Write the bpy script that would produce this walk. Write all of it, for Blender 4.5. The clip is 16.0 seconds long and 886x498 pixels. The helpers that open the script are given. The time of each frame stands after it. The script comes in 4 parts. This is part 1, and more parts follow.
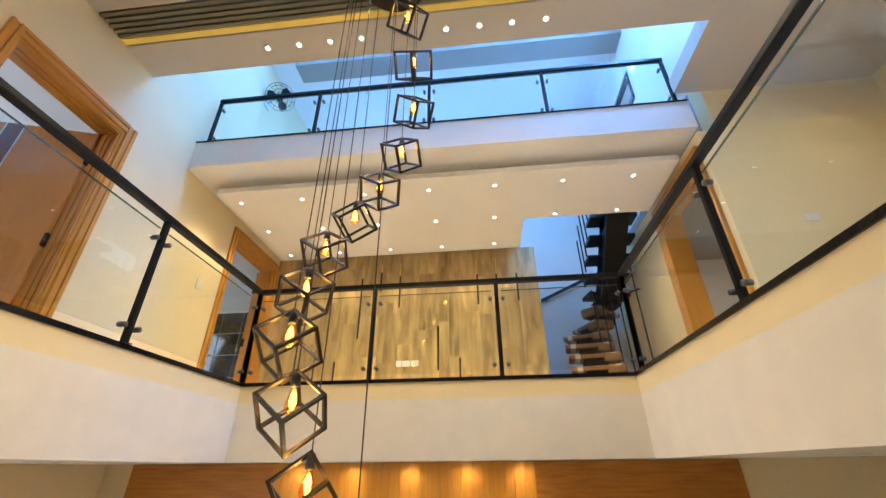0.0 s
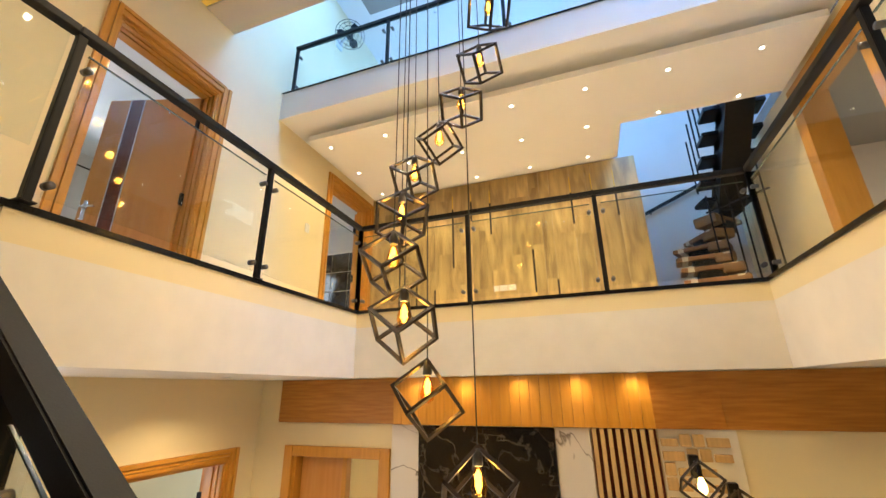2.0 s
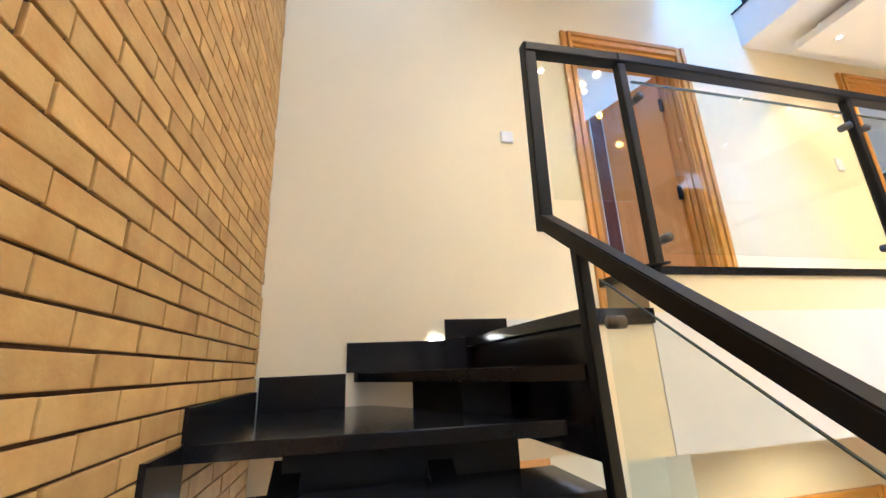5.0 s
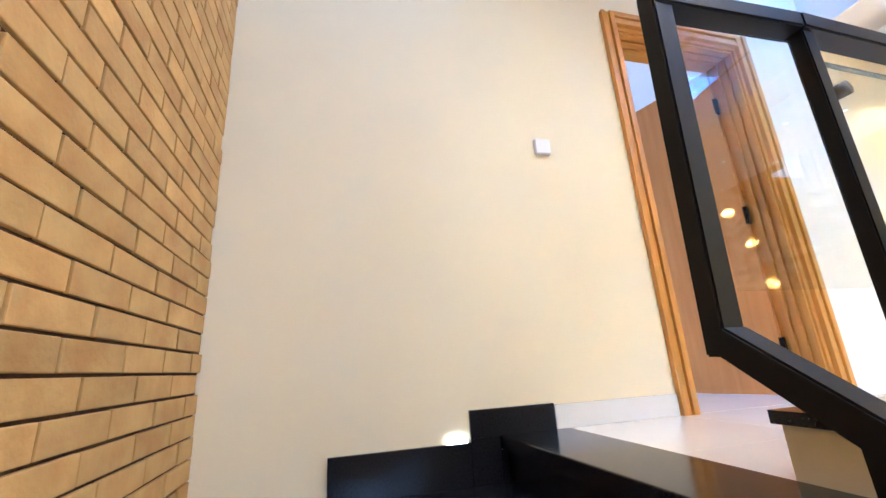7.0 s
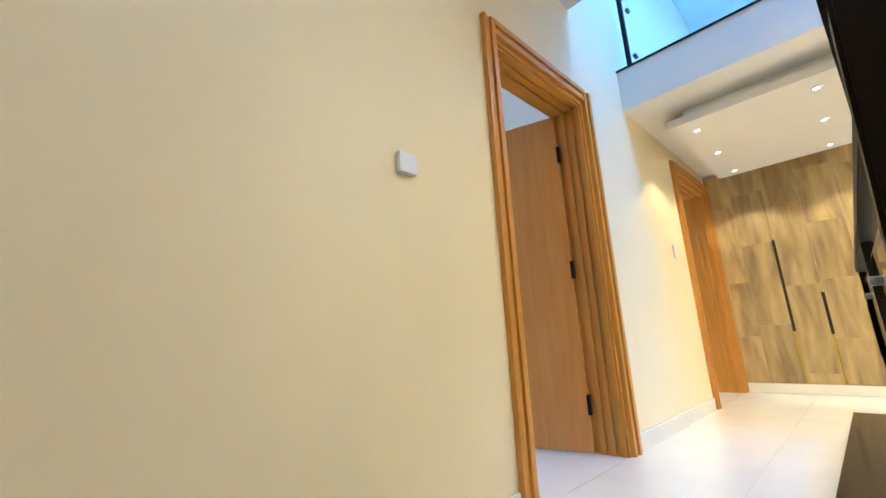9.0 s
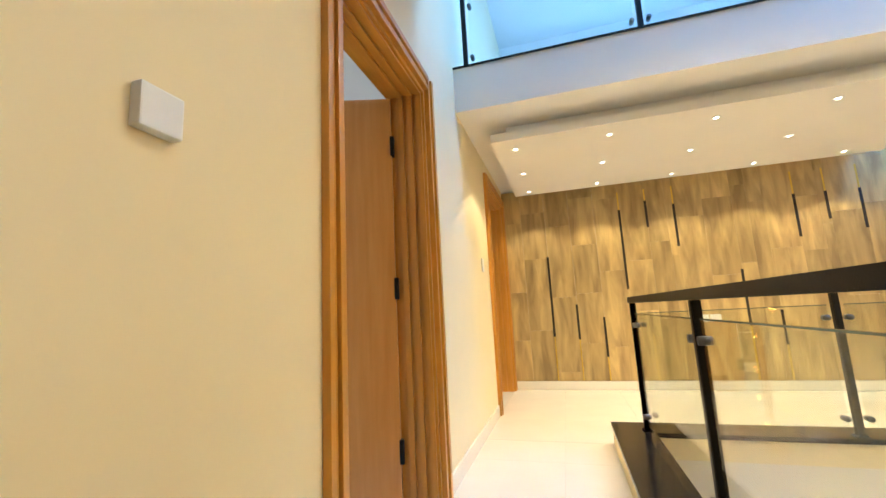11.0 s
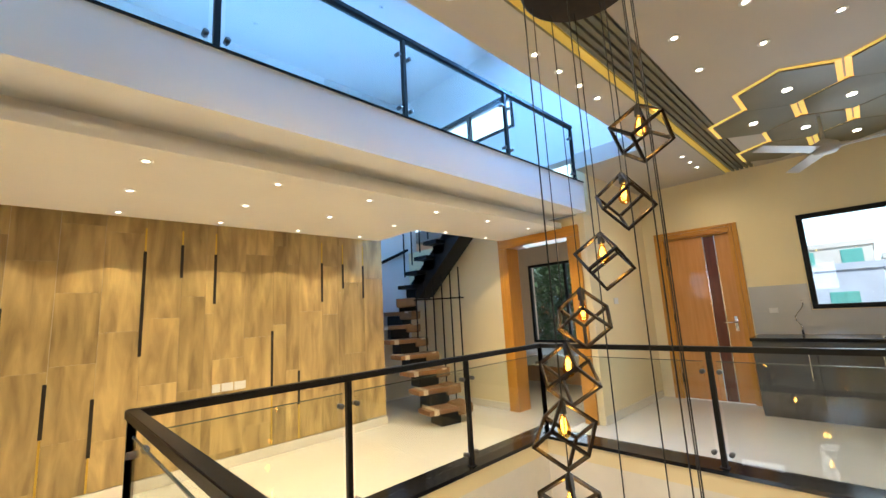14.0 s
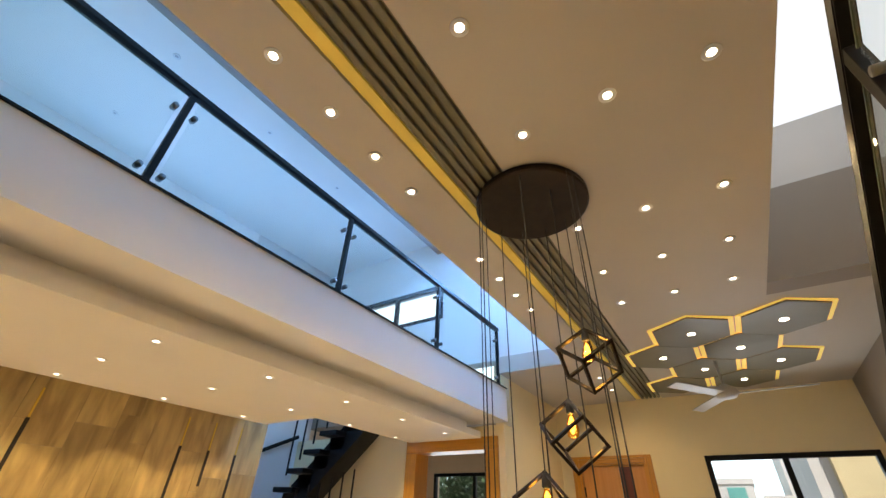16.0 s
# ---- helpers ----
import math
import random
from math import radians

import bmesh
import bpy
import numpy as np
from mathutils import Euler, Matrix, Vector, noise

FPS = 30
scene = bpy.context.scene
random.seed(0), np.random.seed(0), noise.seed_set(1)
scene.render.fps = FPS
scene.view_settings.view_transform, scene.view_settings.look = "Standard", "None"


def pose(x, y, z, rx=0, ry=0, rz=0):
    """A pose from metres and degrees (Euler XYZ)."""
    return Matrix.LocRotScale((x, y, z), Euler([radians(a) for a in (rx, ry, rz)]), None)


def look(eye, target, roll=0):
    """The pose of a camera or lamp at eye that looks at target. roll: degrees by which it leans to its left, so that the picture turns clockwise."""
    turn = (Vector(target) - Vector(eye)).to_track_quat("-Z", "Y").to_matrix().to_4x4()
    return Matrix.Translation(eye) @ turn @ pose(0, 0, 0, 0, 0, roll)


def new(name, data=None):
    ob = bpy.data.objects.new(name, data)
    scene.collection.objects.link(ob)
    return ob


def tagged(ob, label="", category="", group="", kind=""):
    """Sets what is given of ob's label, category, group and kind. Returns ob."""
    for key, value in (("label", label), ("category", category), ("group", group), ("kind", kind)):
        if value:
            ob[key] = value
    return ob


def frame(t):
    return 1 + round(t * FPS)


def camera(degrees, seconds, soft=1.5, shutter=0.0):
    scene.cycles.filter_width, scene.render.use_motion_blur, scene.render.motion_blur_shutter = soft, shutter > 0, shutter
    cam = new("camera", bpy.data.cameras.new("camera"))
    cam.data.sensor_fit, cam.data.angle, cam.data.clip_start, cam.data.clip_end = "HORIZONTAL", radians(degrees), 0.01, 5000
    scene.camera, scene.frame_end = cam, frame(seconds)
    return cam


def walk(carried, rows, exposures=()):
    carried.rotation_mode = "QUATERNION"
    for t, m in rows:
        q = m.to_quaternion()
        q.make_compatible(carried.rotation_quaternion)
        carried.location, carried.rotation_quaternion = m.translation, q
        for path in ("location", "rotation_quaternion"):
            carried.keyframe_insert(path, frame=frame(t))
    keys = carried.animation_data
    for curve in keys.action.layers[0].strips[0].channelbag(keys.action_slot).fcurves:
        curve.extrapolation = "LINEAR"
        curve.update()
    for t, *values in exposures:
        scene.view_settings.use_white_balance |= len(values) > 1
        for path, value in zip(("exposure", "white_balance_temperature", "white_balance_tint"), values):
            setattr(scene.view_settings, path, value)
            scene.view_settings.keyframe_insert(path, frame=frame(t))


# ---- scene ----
cam = camera(95.0, 16.0)
PATH = [
    (0, (3.284, 1.827, 2.939), (3.104, 3.577, 3.89), -0.5),
    (0.5, (3.274, 1.855, 2.93), (3.023, 3.631, 3.815), -0.6),
    (1, (3.267, 1.872, 2.925), (2.928, 3.665, 3.743), -0.6),
    (1.5, (3.259, 1.885, 2.912), (2.793, 3.684, 3.651), -0.6),
    (2, (3.237, 1.908, 2.883), (2.607, 3.69, 3.537), -0.7),
    (2.5, (3.207, 1.92, 2.863), (2.253, 3.571, 3.466), -0.8),
    (3, (3.114, 1.895, 2.864), (1.791, 3.275, 3.453), -0.8),
    (3.5, (2.963, 1.832, 2.869), (1.337, 2.848, 3.438), -0.7),
    (4, (2.763, 1.736, 2.984), (0.948, 2.387, 3.515), -0.8),
    (6.5, (1.879, 1.652, 3.647), (-0.001, 2.037, 4.211), -3.0),
    (7, (1.727, 1.673, 3.743), (-0.126, 2.189, 4.294), -3.4),
    (7.5, (1.573, 1.705, 3.863), (-0.245, 2.378, 4.355), -3.7),
    (8, (1.403, 1.679, 3.965), (-0.316, 2.583, 4.445), -4.0),
    (8.5, (1.268, 1.687, 4.065), (-0.305, 2.832, 4.528), -3.1),
    (9, (1.127, 1.811, 4.156), (-0.266, 3.174, 4.603), -3.0),
    (11.5, (0.623, 2.314, 4.537), (0.35, 4.272, 4.844), -2.7),
    (12, (0.581, 2.435, 4.648), (0.636, 4.408, 4.969), -2.7),
    (12.5, (0.611, 2.522, 4.703), (1.041, 4.45, 5.014), -3.1),
    (13, (0.704, 2.692, 4.736), (1.505, 4.501, 5.029), -3.6),
    (13.5, (0.785, 2.777, 4.83), (1.91, 4.408, 5.098), -3.7),
    (14, (0.839, 2.842, 4.846), (2.21, 4.265, 5.158), -3.2),
    (14.5, (0.865, 2.972, 4.904), (2.371, 4.178, 5.431), -1.7),
    (15, (0.886, 3.06, 4.952), (2.409, 4.111, 5.711), 0.1),
    (15.5, (0.931, 3.082, 4.988), (2.392, 4.046, 5.957), 1.3),
    (16, (0.966, 3.074, 5.026), (2.35, 3.994, 6.139), 2.2),
]
SPOT_W, HIGH_W, LOW_W = 27.0, 13.0, 36.0
EXPOSURES = ((0, 0.17, 5500, 11), (2.5, 0.45, 6200, 11), (4, 0.75, 5250, 12), (6.3, 1.15, 4500, 16), (8.3, 0.72, 4250, 14), (9.2, 0.47, 4900, 3),
             (11.5, 0.38, 5500, 6), (13.5, 0.2, 5600, 7), (14.5, 0.02, 5700, 5), (16, -0.2, 6500, 13))
walk(cam, [(t, look(e, g, r)) for t, e, g, r in PATH], exposures=EXPOSURES)

# ---- levels and planes ----
F = 3.45            # first floor
KERB = 3.60         # granite top of the kerb round the void
RAIL = 4.48
CEIL = 6.545        # lounge ceiling
U = 6.37            # upper floor
UC = 8.9
YB, YW = 1.202, 7.5  # brick wall, plank wall
VX0, VX1, VY = 1.17, 4.46, 5.27
XO, XK = 5.58, 7.5  # wall with the wide opening, kitchen wall
R = 0.1725

# ---- world and daylight ----
SKY = (0.19, 0.46, 1.0)
world = bpy.data.worlds.new("world")
scene.world = world
world.use_nodes = True
wn = world.node_tree
sky = wn.nodes.new("ShaderNodeTexSky")
sky.sky_type = "NISHITA"
sky.sun_disc = False
sky.sun_elevation, sky.sun_rotation = radians(46), radians(244)
wn.links.new(sky.outputs[0], wn.nodes["Background"].inputs[0])
wn.nodes["Background"].inputs[1].default_value = 0.15
sun = new("sun", bpy.data.lights.new("sun", "SUN"))
sun.data.energy, sun.data.angle, sun.data.color = 4.5, radians(0.5), (1, 0.95, 0.86)
sun.matrix_world = look((0, 0, 0), (0.62, 0.30, -0.72))


def area_lamp(name, eye, target, sx, sy, watts, color):
    lamp = new(name, bpy.data.lights.new(name, "AREA"))
    lamp.data.shape, lamp.data.size, lamp.data.size_y = "RECTANGLE", sx, sy
    lamp.data.energy, lamp.data.color = watts, color
    lamp.matrix_world = look(eye, target)
    return lamp


# daylight at the openings, apart from the lamps marked as added fill
area_lamp("upper_window_daylight", (5.5, 6.98, 7.78), (3.0, 6.9, 7.4), 1.7, 0.5, 22, SKY)
area_lamp("roof_light_daylight", (2.8, 5.1, 8.92), (2.8, 5.1, 5.0), 5.2, 1.3, 85, SKY)
# added fill for the west wall strip; the wall behind has no window
area_lamp("slot_fill_light", (5.555, 4.76, 7.9), (0.0, 4.75, 5.0), 0.6, 1.2, 190, SKY)
# added fill at an unseen opening, brightens the upper ceiling
area_lamp("unseen_north_fill", (2.0, 8.65, 7.4), (2.2, 5.5, 8.0), 3.0, 1.5, 39, SKY)
area_lamp("stair_rooflight_daylight", (2.2, 1.85, 8.08), (2.2, 1.85, 5.0), 4.3, 1.28, 12, (0.85, 0.92, 1.0))
area_lamp("kitchen_window_daylight", (7.42, 2.5, 5.25), (4.0, 2.6, 4.2), 1.6, 1.05, 22, (0.9, 0.96, 1.0))
area_lamp("bedroom_window_daylight", (8.5, 7.5, 5.0), (6.0, 6.8, 4.3), 1.1, 1.5, 14, (0.9, 0.96, 1.0))
# added fill behind the first gallery door; this room has no window
area_lamp("room_fill_light", (-3.3, 4.0, 5.2), (-1.0, 4.0, 4.3), 1.5, 1.2, 52, (0.78, 0.85, 1.0))
# added fill behind the study door, with a solid wall at its back
area_lamp("study_fill_light", (-3.3, 6.9, 5.2), (-1.0, 6.9, 4.5), 1.2, 1.2, 30, (0.8, 0.9, 1.0))
area_lamp("ground_window_daylight", (-3.3, 1.9, 1.75), (0.5, 2.6, 1.6), 0.85, 1.0, 6, (0.7, 0.88, 1.0))
# added fill standing inside the room to whiten the living room doorway
area_lamp("ground_room_fill", (-2.6, 4.5, 1.5), (0.0, 4.6, 1.5), 1.6, 1.8, 40, (0.95, 0.97, 1.0))

WARM = (1.0, 0.725, 0.38)
spot_data = bpy.data.lights.new("downlight_beam", "SPOT")
spot_data.energy, spot_data.color, spot_data.spot_size, spot_data.spot_blend = SPOT_W, WARM, radians(102), 0.3
spot_data.shadow_soft_size = 0.03
high_data = bpy.data.lights.new("high_downlight_beam", "SPOT")
high_data.energy, high_data.color, high_data.spot_size, high_data.spot_blend = HIGH_W, WARM, radians(158), 0.9
high_data.shadow_soft_size = 0.03
# beam of the unseen ground floor downlights added as fill
low_data = bpy.data.lights.new("ground_fill_beam", "SPOT")
low_data.energy, low_data.color, low_data.spot_size, low_data.spot_blend = LOW_W, WARM, radians(140), 0.8
low_data.shadow_soft_size = 0.03
band_data = bpy.data.lights.new("band_beam", "SPOT")
band_data.energy, band_data.color, band_data.spot_size, band_data.spot_blend = 4.0, WARM, radians(165), 1.0
band_data.shadow_soft_size = 0.05
bulb_data = bpy.data.lights.new("amber_bulb_light", "POINT")
bulb_data.energy, bulb_data.color, bulb_data.shadow_soft_size = 4.0, (1.0, 0.66, 0.24), 0.025


# ---- materials ----
def material(name, color, rough=0.5, metal=0.0, vary=0.08, scale=6.0, stretch=(1, 1, 1), bump=0.0, bump_scale=60.0,
             second=None, coat=0.0, per_object=0.0, spec=0.5, distort=0.0, detail=6.0, vein=0.0):
    """A surface with two scales of variation in colour, gloss and fine relief."""
    m = bpy.data.materials.new(name)
    m.use_nodes = True
    t = m.node_tree
    p = t.nodes["Principled BSDF"]
    p.inputs["Metallic"].default_value = metal
    p.inputs["Specular IOR Level"].default_value = spec
    p.inputs["Coat Weight"].default_value = coat
    p.inputs["Coat Roughness"].default_value = 0.05
    tc = t.nodes.new("ShaderNodeTexCoord")
    mp = t.nodes.new("ShaderNodeMapping")
    mp.inputs["Scale"].default_value = stretch
    t.links.new(tc.outputs["Object"], mp.inputs[0])
    n1 = t.nodes.new("ShaderNodeTexNoise")
    n1.inputs["Scale"].default_value, n1.inputs["Detail"].default_value = scale, detail
    n1.inputs["Distortion"].default_value = distort
    n2 = t.nodes.new("ShaderNodeTexNoise")
    n2.inputs["Scale"].default_value, n2.inputs["Detail"].default_value = bump_scale, 4
    info = t.nodes.new("ShaderNodeObjectInfo")
    shift = t.nodes.new("ShaderNodeVectorMath")
    shift.operation = "ADD"
    t.links.new(mp.outputs[0], shift.inputs[0])
    if per_object:
        big = t.nodes.new("ShaderNodeMath")
        big.operation = "MULTIPLY"
        big.inputs[1].default_value = 37.0
        t.links.new(info.outputs["Random"], big.inputs[0])
        t.links.new(big.outputs[0], shift.inputs[1])
    t.links.new(shift.outputs[0], n1.inputs["Vector"])
    t.links.new(shift.outputs[0], n2.inputs["Vector"])
    mix = t.nodes.new("ShaderNodeMix")
    mix.data_type = "RGBA"
    other = second or tuple(c * (1 - 2 * vary) for c in color)
    mix.inputs[6].default_value, mix.inputs[7].default_value = (*color, 1), (*other, 1)
    ramp = t.nodes.new("ShaderNodeMapRange")
    ramp.inputs[1].default_value, ramp.inputs[2].default_value = 0.32, 0.68
    if vein:
        off = t.nodes.new("ShaderNodeMath")
        off.operation = "SUBTRACT"
        off.inputs[1].default_value = 0.5
        flat = t.nodes.new("ShaderNodeMath")
        flat.operation = "ABSOLUTE"
        t.links.new(n1.outputs["Fac"], off.inputs[0])
        t.links.new(off.outputs[0], flat.inputs[0])
        t.links.new(flat.outputs[0], ramp.inputs[0])
        ramp.inputs[1].default_value, ramp.inputs[2].default_value = vein, 0.0
    else:
        t.links.new(n1.outputs["Fac"], ramp.inputs[0])
    t.links.new(ramp.outputs[0], mix.inputs[0])
    last = mix.outputs[2]
    if per_object:
        hsv = t.nodes.new("ShaderNodeHueSaturation")
        mr = t.nodes.new("ShaderNodeMapRange")
        mr.inputs[3].default_value, mr.inputs[4].default_value = 1 - per_object, 1 + per_object
        t.links.new(info.outputs["Random"], mr.inputs[0])
        t.links.new(mr.outputs[0], hsv.inputs["Value"])
        t.links.new(last, hsv.inputs["Color"])
        last = hsv.outputs[0]
    t.links.new(last, p.inputs["Base Color"])
    rr = t.nodes.new("ShaderNodeMapRange")
    rr.inputs[3].default_value, rr.inputs[4].default_value = max(rough - 0.06, 0.02), min(rough + 0.08, 1)
    t.links.new(n2.outputs["Fac"], rr.inputs[0])
    t.links.new(rr.outputs[0], p.inputs["Roughness"])
    if bump:
        b = t.nodes.new("ShaderNodeBump")
        b.inputs["Strength"].default_value, b.inputs["Distance"].default_value = bump, 0.004
        t.links.new(n2.outputs["Fac"], b.inputs["Height"])
        t.links.new(b.outputs[0], p.inputs["Normal"])
    return m


def glowing(name, color, strength):
    m = bpy.data.materials.new(name)
    m.use_nodes = True
    p = m.node_tree.nodes["Principled BSDF"]
    p.inputs["Base Color"].default_value = (*color, 1)
    p.inputs["Emission Color"].default_value = (*color, 1)
    p.inputs["Emission Strength"].default_value = strength
    return m


def glazing(name, color, rough=0.0):
    """Thin clear sheet: mostly see-through, with a mirror gloss that grows at glancing angles."""
    m = bpy.data.materials.new(name)
    m.use_nodes = True
    t = m.node_tree
    t.nodes.remove(t.nodes["Principled BSDF"])
    clear = t.nodes.new("ShaderNodeBsdfTransparent")
    clear.inputs[0].default_value = (*color, 1)
    gloss = t.nodes.new("ShaderNodeBsdfGlossy")
    gloss.inputs["Roughness"].default_value = rough
    face = t.nodes.new("ShaderNodeLayerWeight")
    steep = t.nodes.new("ShaderNodeMath")
    steep.operation = "POWER"
    steep.inputs[1].default_value = 4.0
    t.links.new(face.outputs["Facing"], steep.inputs[0])
    grow = t.nodes.new("ShaderNodeMapRange")
    grow.inputs[3].default_value, grow.inputs[4].default_value = 0.035, 0.55
    t.links.new(steep.outputs[0], grow.inputs[0])
    mix = t.nodes.new("ShaderNodeMixShader")
    t.links.new(grow.outputs[0], mix.inputs[0])
    t.links.new(clear.outputs[0], mix.inputs[1])
    t.links.new(gloss.outputs[0], mix.inputs[2])
    t.links.new(mix.outputs[0], t.nodes["Material Output"].inputs[0])
    return m


CREAM = material("cream_wall_paint", (0.82, 0.705, 0.44), 0.55, vary=0.02, scale=2.0, bump=0.05, bump_scale=180)
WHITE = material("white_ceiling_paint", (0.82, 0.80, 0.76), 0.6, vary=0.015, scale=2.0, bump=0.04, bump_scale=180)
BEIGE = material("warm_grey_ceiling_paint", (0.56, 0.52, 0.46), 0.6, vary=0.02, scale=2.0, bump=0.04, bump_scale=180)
# colour of lounge wall and cabinet top; painted shade on beams and far ceiling
TAUPE = material("taupe_paint_and_shade", (0.30, 0.265, 0.225), 0.6, vary=0.03, scale=2.0, bump=0.04, bump_scale=180)
# plain grey walls; on the white stair niche the grey is painted shade
GREYW = material("grey_paint_and_shade", (0.62, 0.60, 0.56), 0.6, vary=0.02, scale=2.0, bump=0.04, bump_scale=180)
TILE = material("polished_cream_floor_tile", (0.80, 0.76, 0.68), 0.08, vary=0.025, scale=3.0, bump=0.0, coat=0.3, per_object=0.015)
GROUT = material("tile_grout", (0.79, 0.75, 0.67), 0.6, vary=0.03)
OAK = material("orange_oak_veneer", (0.60, 0.285, 0.034), 0.32, vary=0.2, scale=5.0, stretch=(9, 9, 0.7), bump=0.15,
               bump_scale=40, second=(0.51, 0.225, 0.023), coat=0.25)
OAKX = material("oak_band_lying_grain", (0.52, 0.23, 0.040), 0.35, vary=0.2, scale=5.0, stretch=(0.7, 9, 9), bump=0.12,
                bump_scale=40, second=(0.38, 0.145, 0.02), coat=0.2)
EDGEG = material("green_glass_edge", (0.10, 0.13, 0.11), 0.2, vary=0.05)
OAKH = material("oak_trim_lying_grain", (0.60, 0.285, 0.034), 0.32, vary=0.2, scale=5.0, stretch=(9, 0.7, 9), bump=0.15,
                bump_scale=40, second=(0.51, 0.225, 0.023), coat=0.25)
LEAF = material("door_leaf_oak", (0.60, 0.285, 0.072), 0.3, vary=0.2, scale=4.0, stretch=(7, 7, 0.5), bump=0.1,
                bump_scale=30, second=(0.53, 0.23, 0.048), coat=0.3)
REDWOOD = material("dark_red_wood", (0.13, 0.028, 0.012), 0.3, vary=0.15, scale=4, stretch=(8, 8, 0.6), coat=0.3)
GRANITE = material("black_granite", (0.007, 0.007, 0.008), 0.14, vary=0.3, scale=120.0, second=(0.014, 0.014, 0.016), coat=0.0, spec=0.27)
BLACK = material("black_painted_steel", (0.006, 0.006, 0.006), 0.42, vary=0.15, scale=20.0, bump=0.06, bump_scale=300, spec=0.22)
CABLE = material("black_cable", (0.02, 0.018, 0.015), 0.6)
STEEL = material("dark_brushed_steel", (0.16, 0.155, 0.145), 0.32, metal=1.0, vary=0.05)
CHROME = material("polished_chrome", (0.75, 0.75, 0.75), 0.12, metal=1.0, vary=0.02)
BRONZE = material("burnished_bronze_steel", (0.032, 0.021, 0.012), 0.35, metal=0.6, vary=0.2, scale=15.0)
GOLD = material("brushed_gold", (0.75, 0.52, 0.10), 0.3, metal=1.0, vary=0.08)
OLIVE = material("olive_grey_lacquer", (0.19, 0.18, 0.12), 0.45, vary=0.05, scale=4.0)
BRICK = material("yellow_clay_brick", (0.63, 0.415, 0.13), 0.75, vary=0.15, scale=9.0, bump=0.5, bump_scale=70,
                 second=(0.50, 0.29, 0.08), per_object=0.15)
MORTAR = material("dark_mortar", (0.085, 0.045, 0.022), 0.9, vary=0.2, scale=30.0, bump=0.6, bump_scale=120)
PLANK = material("weathered_wood_look_tile", (0.57, 0.415, 0.17), 0.42, vary=0.2, scale=2.0, stretch=(5.0, 5.0, 0.9), bump=0.2,
                 bump_scale=25, second=(0.29, 0.205, 0.085), per_object=0.17, distort=0.5, detail=12.0)
SLOTM = material("dark_slot", (0.018, 0.013, 0.008), 0.5)
MARBLE = material("white_marble", (0.72, 0.66, 0.60), 0.12, scale=1.7, coat=0.3, second=(0.22, 0.18, 0.15), vein=0.012, distort=0.8, detail=4.0)
BMARBLE = material("black_marble", (0.012, 0.011, 0.010), 0.07, scale=4.0, second=(0.075, 0.065, 0.05), coat=0.3, vein=0.014, distort=0.5, detail=9.0)
SLATW = material("pale_oak_slat", (0.62, 0.42, 0.19), 0.4, vary=0.1, scale=5, stretch=(9, 9, 0.6))
FANGREY = material("pale_grey_fan_enamel", (0.42, 0.41, 0.39), 0.35, vary=0.03)
PLASTIC = material("white_plastic", (0.78, 0.78, 0.77), 0.35, vary=0.02)
SPLASH = material("pale_grey_wall_tile", (0.50, 0.50, 0.50), 0.15, vary=0.04, scale=2, coat=0.2)
CABINET = material("dark_grey_gloss_laminate", (0.075, 0.075, 0.075), 0.12, vary=0.06, scale=3, coat=0.4)
TREADW = material("walnut_tread", (0.21, 0.105, 0.042), 0.4, vary=0.2, scale=5, stretch=(1, 8, 8), second=(0.21, 0.10, 0.035))
CARD = material("brown_cardboard", (0.25, 0.145, 0.06), 0.7, vary=0.15, scale=8, bump=0.2, bump_scale=40)
WRAP = material("tape_wrapping", (0.62, 0.52, 0.38), 0.5, vary=0.1)
SALMON = material("pale_salmon_paint", (0.78, 0.62, 0.47), 0.6, vary=0.02)
FACADE = material("pale_rendered_facade", (0.72, 0.68, 0.62), 0.8, vary=0.06, scale=1.5, bump=0.2)
FACADEB = material("bluish_rendered_facade", (0.55, 0.60, 0.70), 0.8, vary=0.06, scale=1.5, bump=0.2)
FACADEY = material("yellow_rendered_facade", (0.74, 0.60, 0.33), 0.8, vary=0.06, scale=1.5, bump=0.2)
FACADEP = material("pink_rendered_facade", (0.72, 0.50, 0.42), 0.8, vary=0.06, scale=1.5, bump=0.2)
SHUTTER = material("teal_shutter", (0.16, 0.48, 0.42), 0.5, vary=0.08)
LEAVES = material("green_leaf", (0.11, 0.17, 0.08), 0.28, vary=0.3, scale=30, second=(0.05, 0.10, 0.045), per_object=0.2)
POTLEAF = material("bright_green_leaf", (0.17, 0.32, 0.06), 0.4, vary=0.25, scale=30, second=(0.09, 0.20, 0.03))
POT = material("pink_clay_pot", (0.62, 0.06, 0.12), 0.4, vary=0.1)
GROUND = material("dusty_paving", (0.32, 0.29, 0.25), 0.9, vary=0.15, scale=0.8, bump=0.4, bump_scale=40)
GLASS = glazing("clear_rail_glass", (0.95, 0.97, 0.955))
PANE = glazing("window_pane", (0.97, 0.98, 0.98))
FROST = material("frosted_bulb_socket", (0.03, 0.03, 0.03), 0.4)
LEDW = glowing("warm_downlight_lens", (1.0, 0.86, 0.62), 14.0)
LEDY = glowing("warm_led_strip", (1.0, 0.66, 0.14), 0.6)
ROOFL = glowing("frosted_rooflight", (0.86, 0.93, 1.0), 1.1)
SKYGLOW = glowing("bright_hazy_sky", (0.76, 0.94, 1.0), 1.0)
GILT = glowing("gold_light_strip", (0.80, 0.58, 0.10), 0.13)
AMBER = glazing("amber_bulb_glass", (1.0, 0.70, 0.22))
CORE = glowing("hot_bulb_core", (1.0, 0.60, 0.14), 9.0)


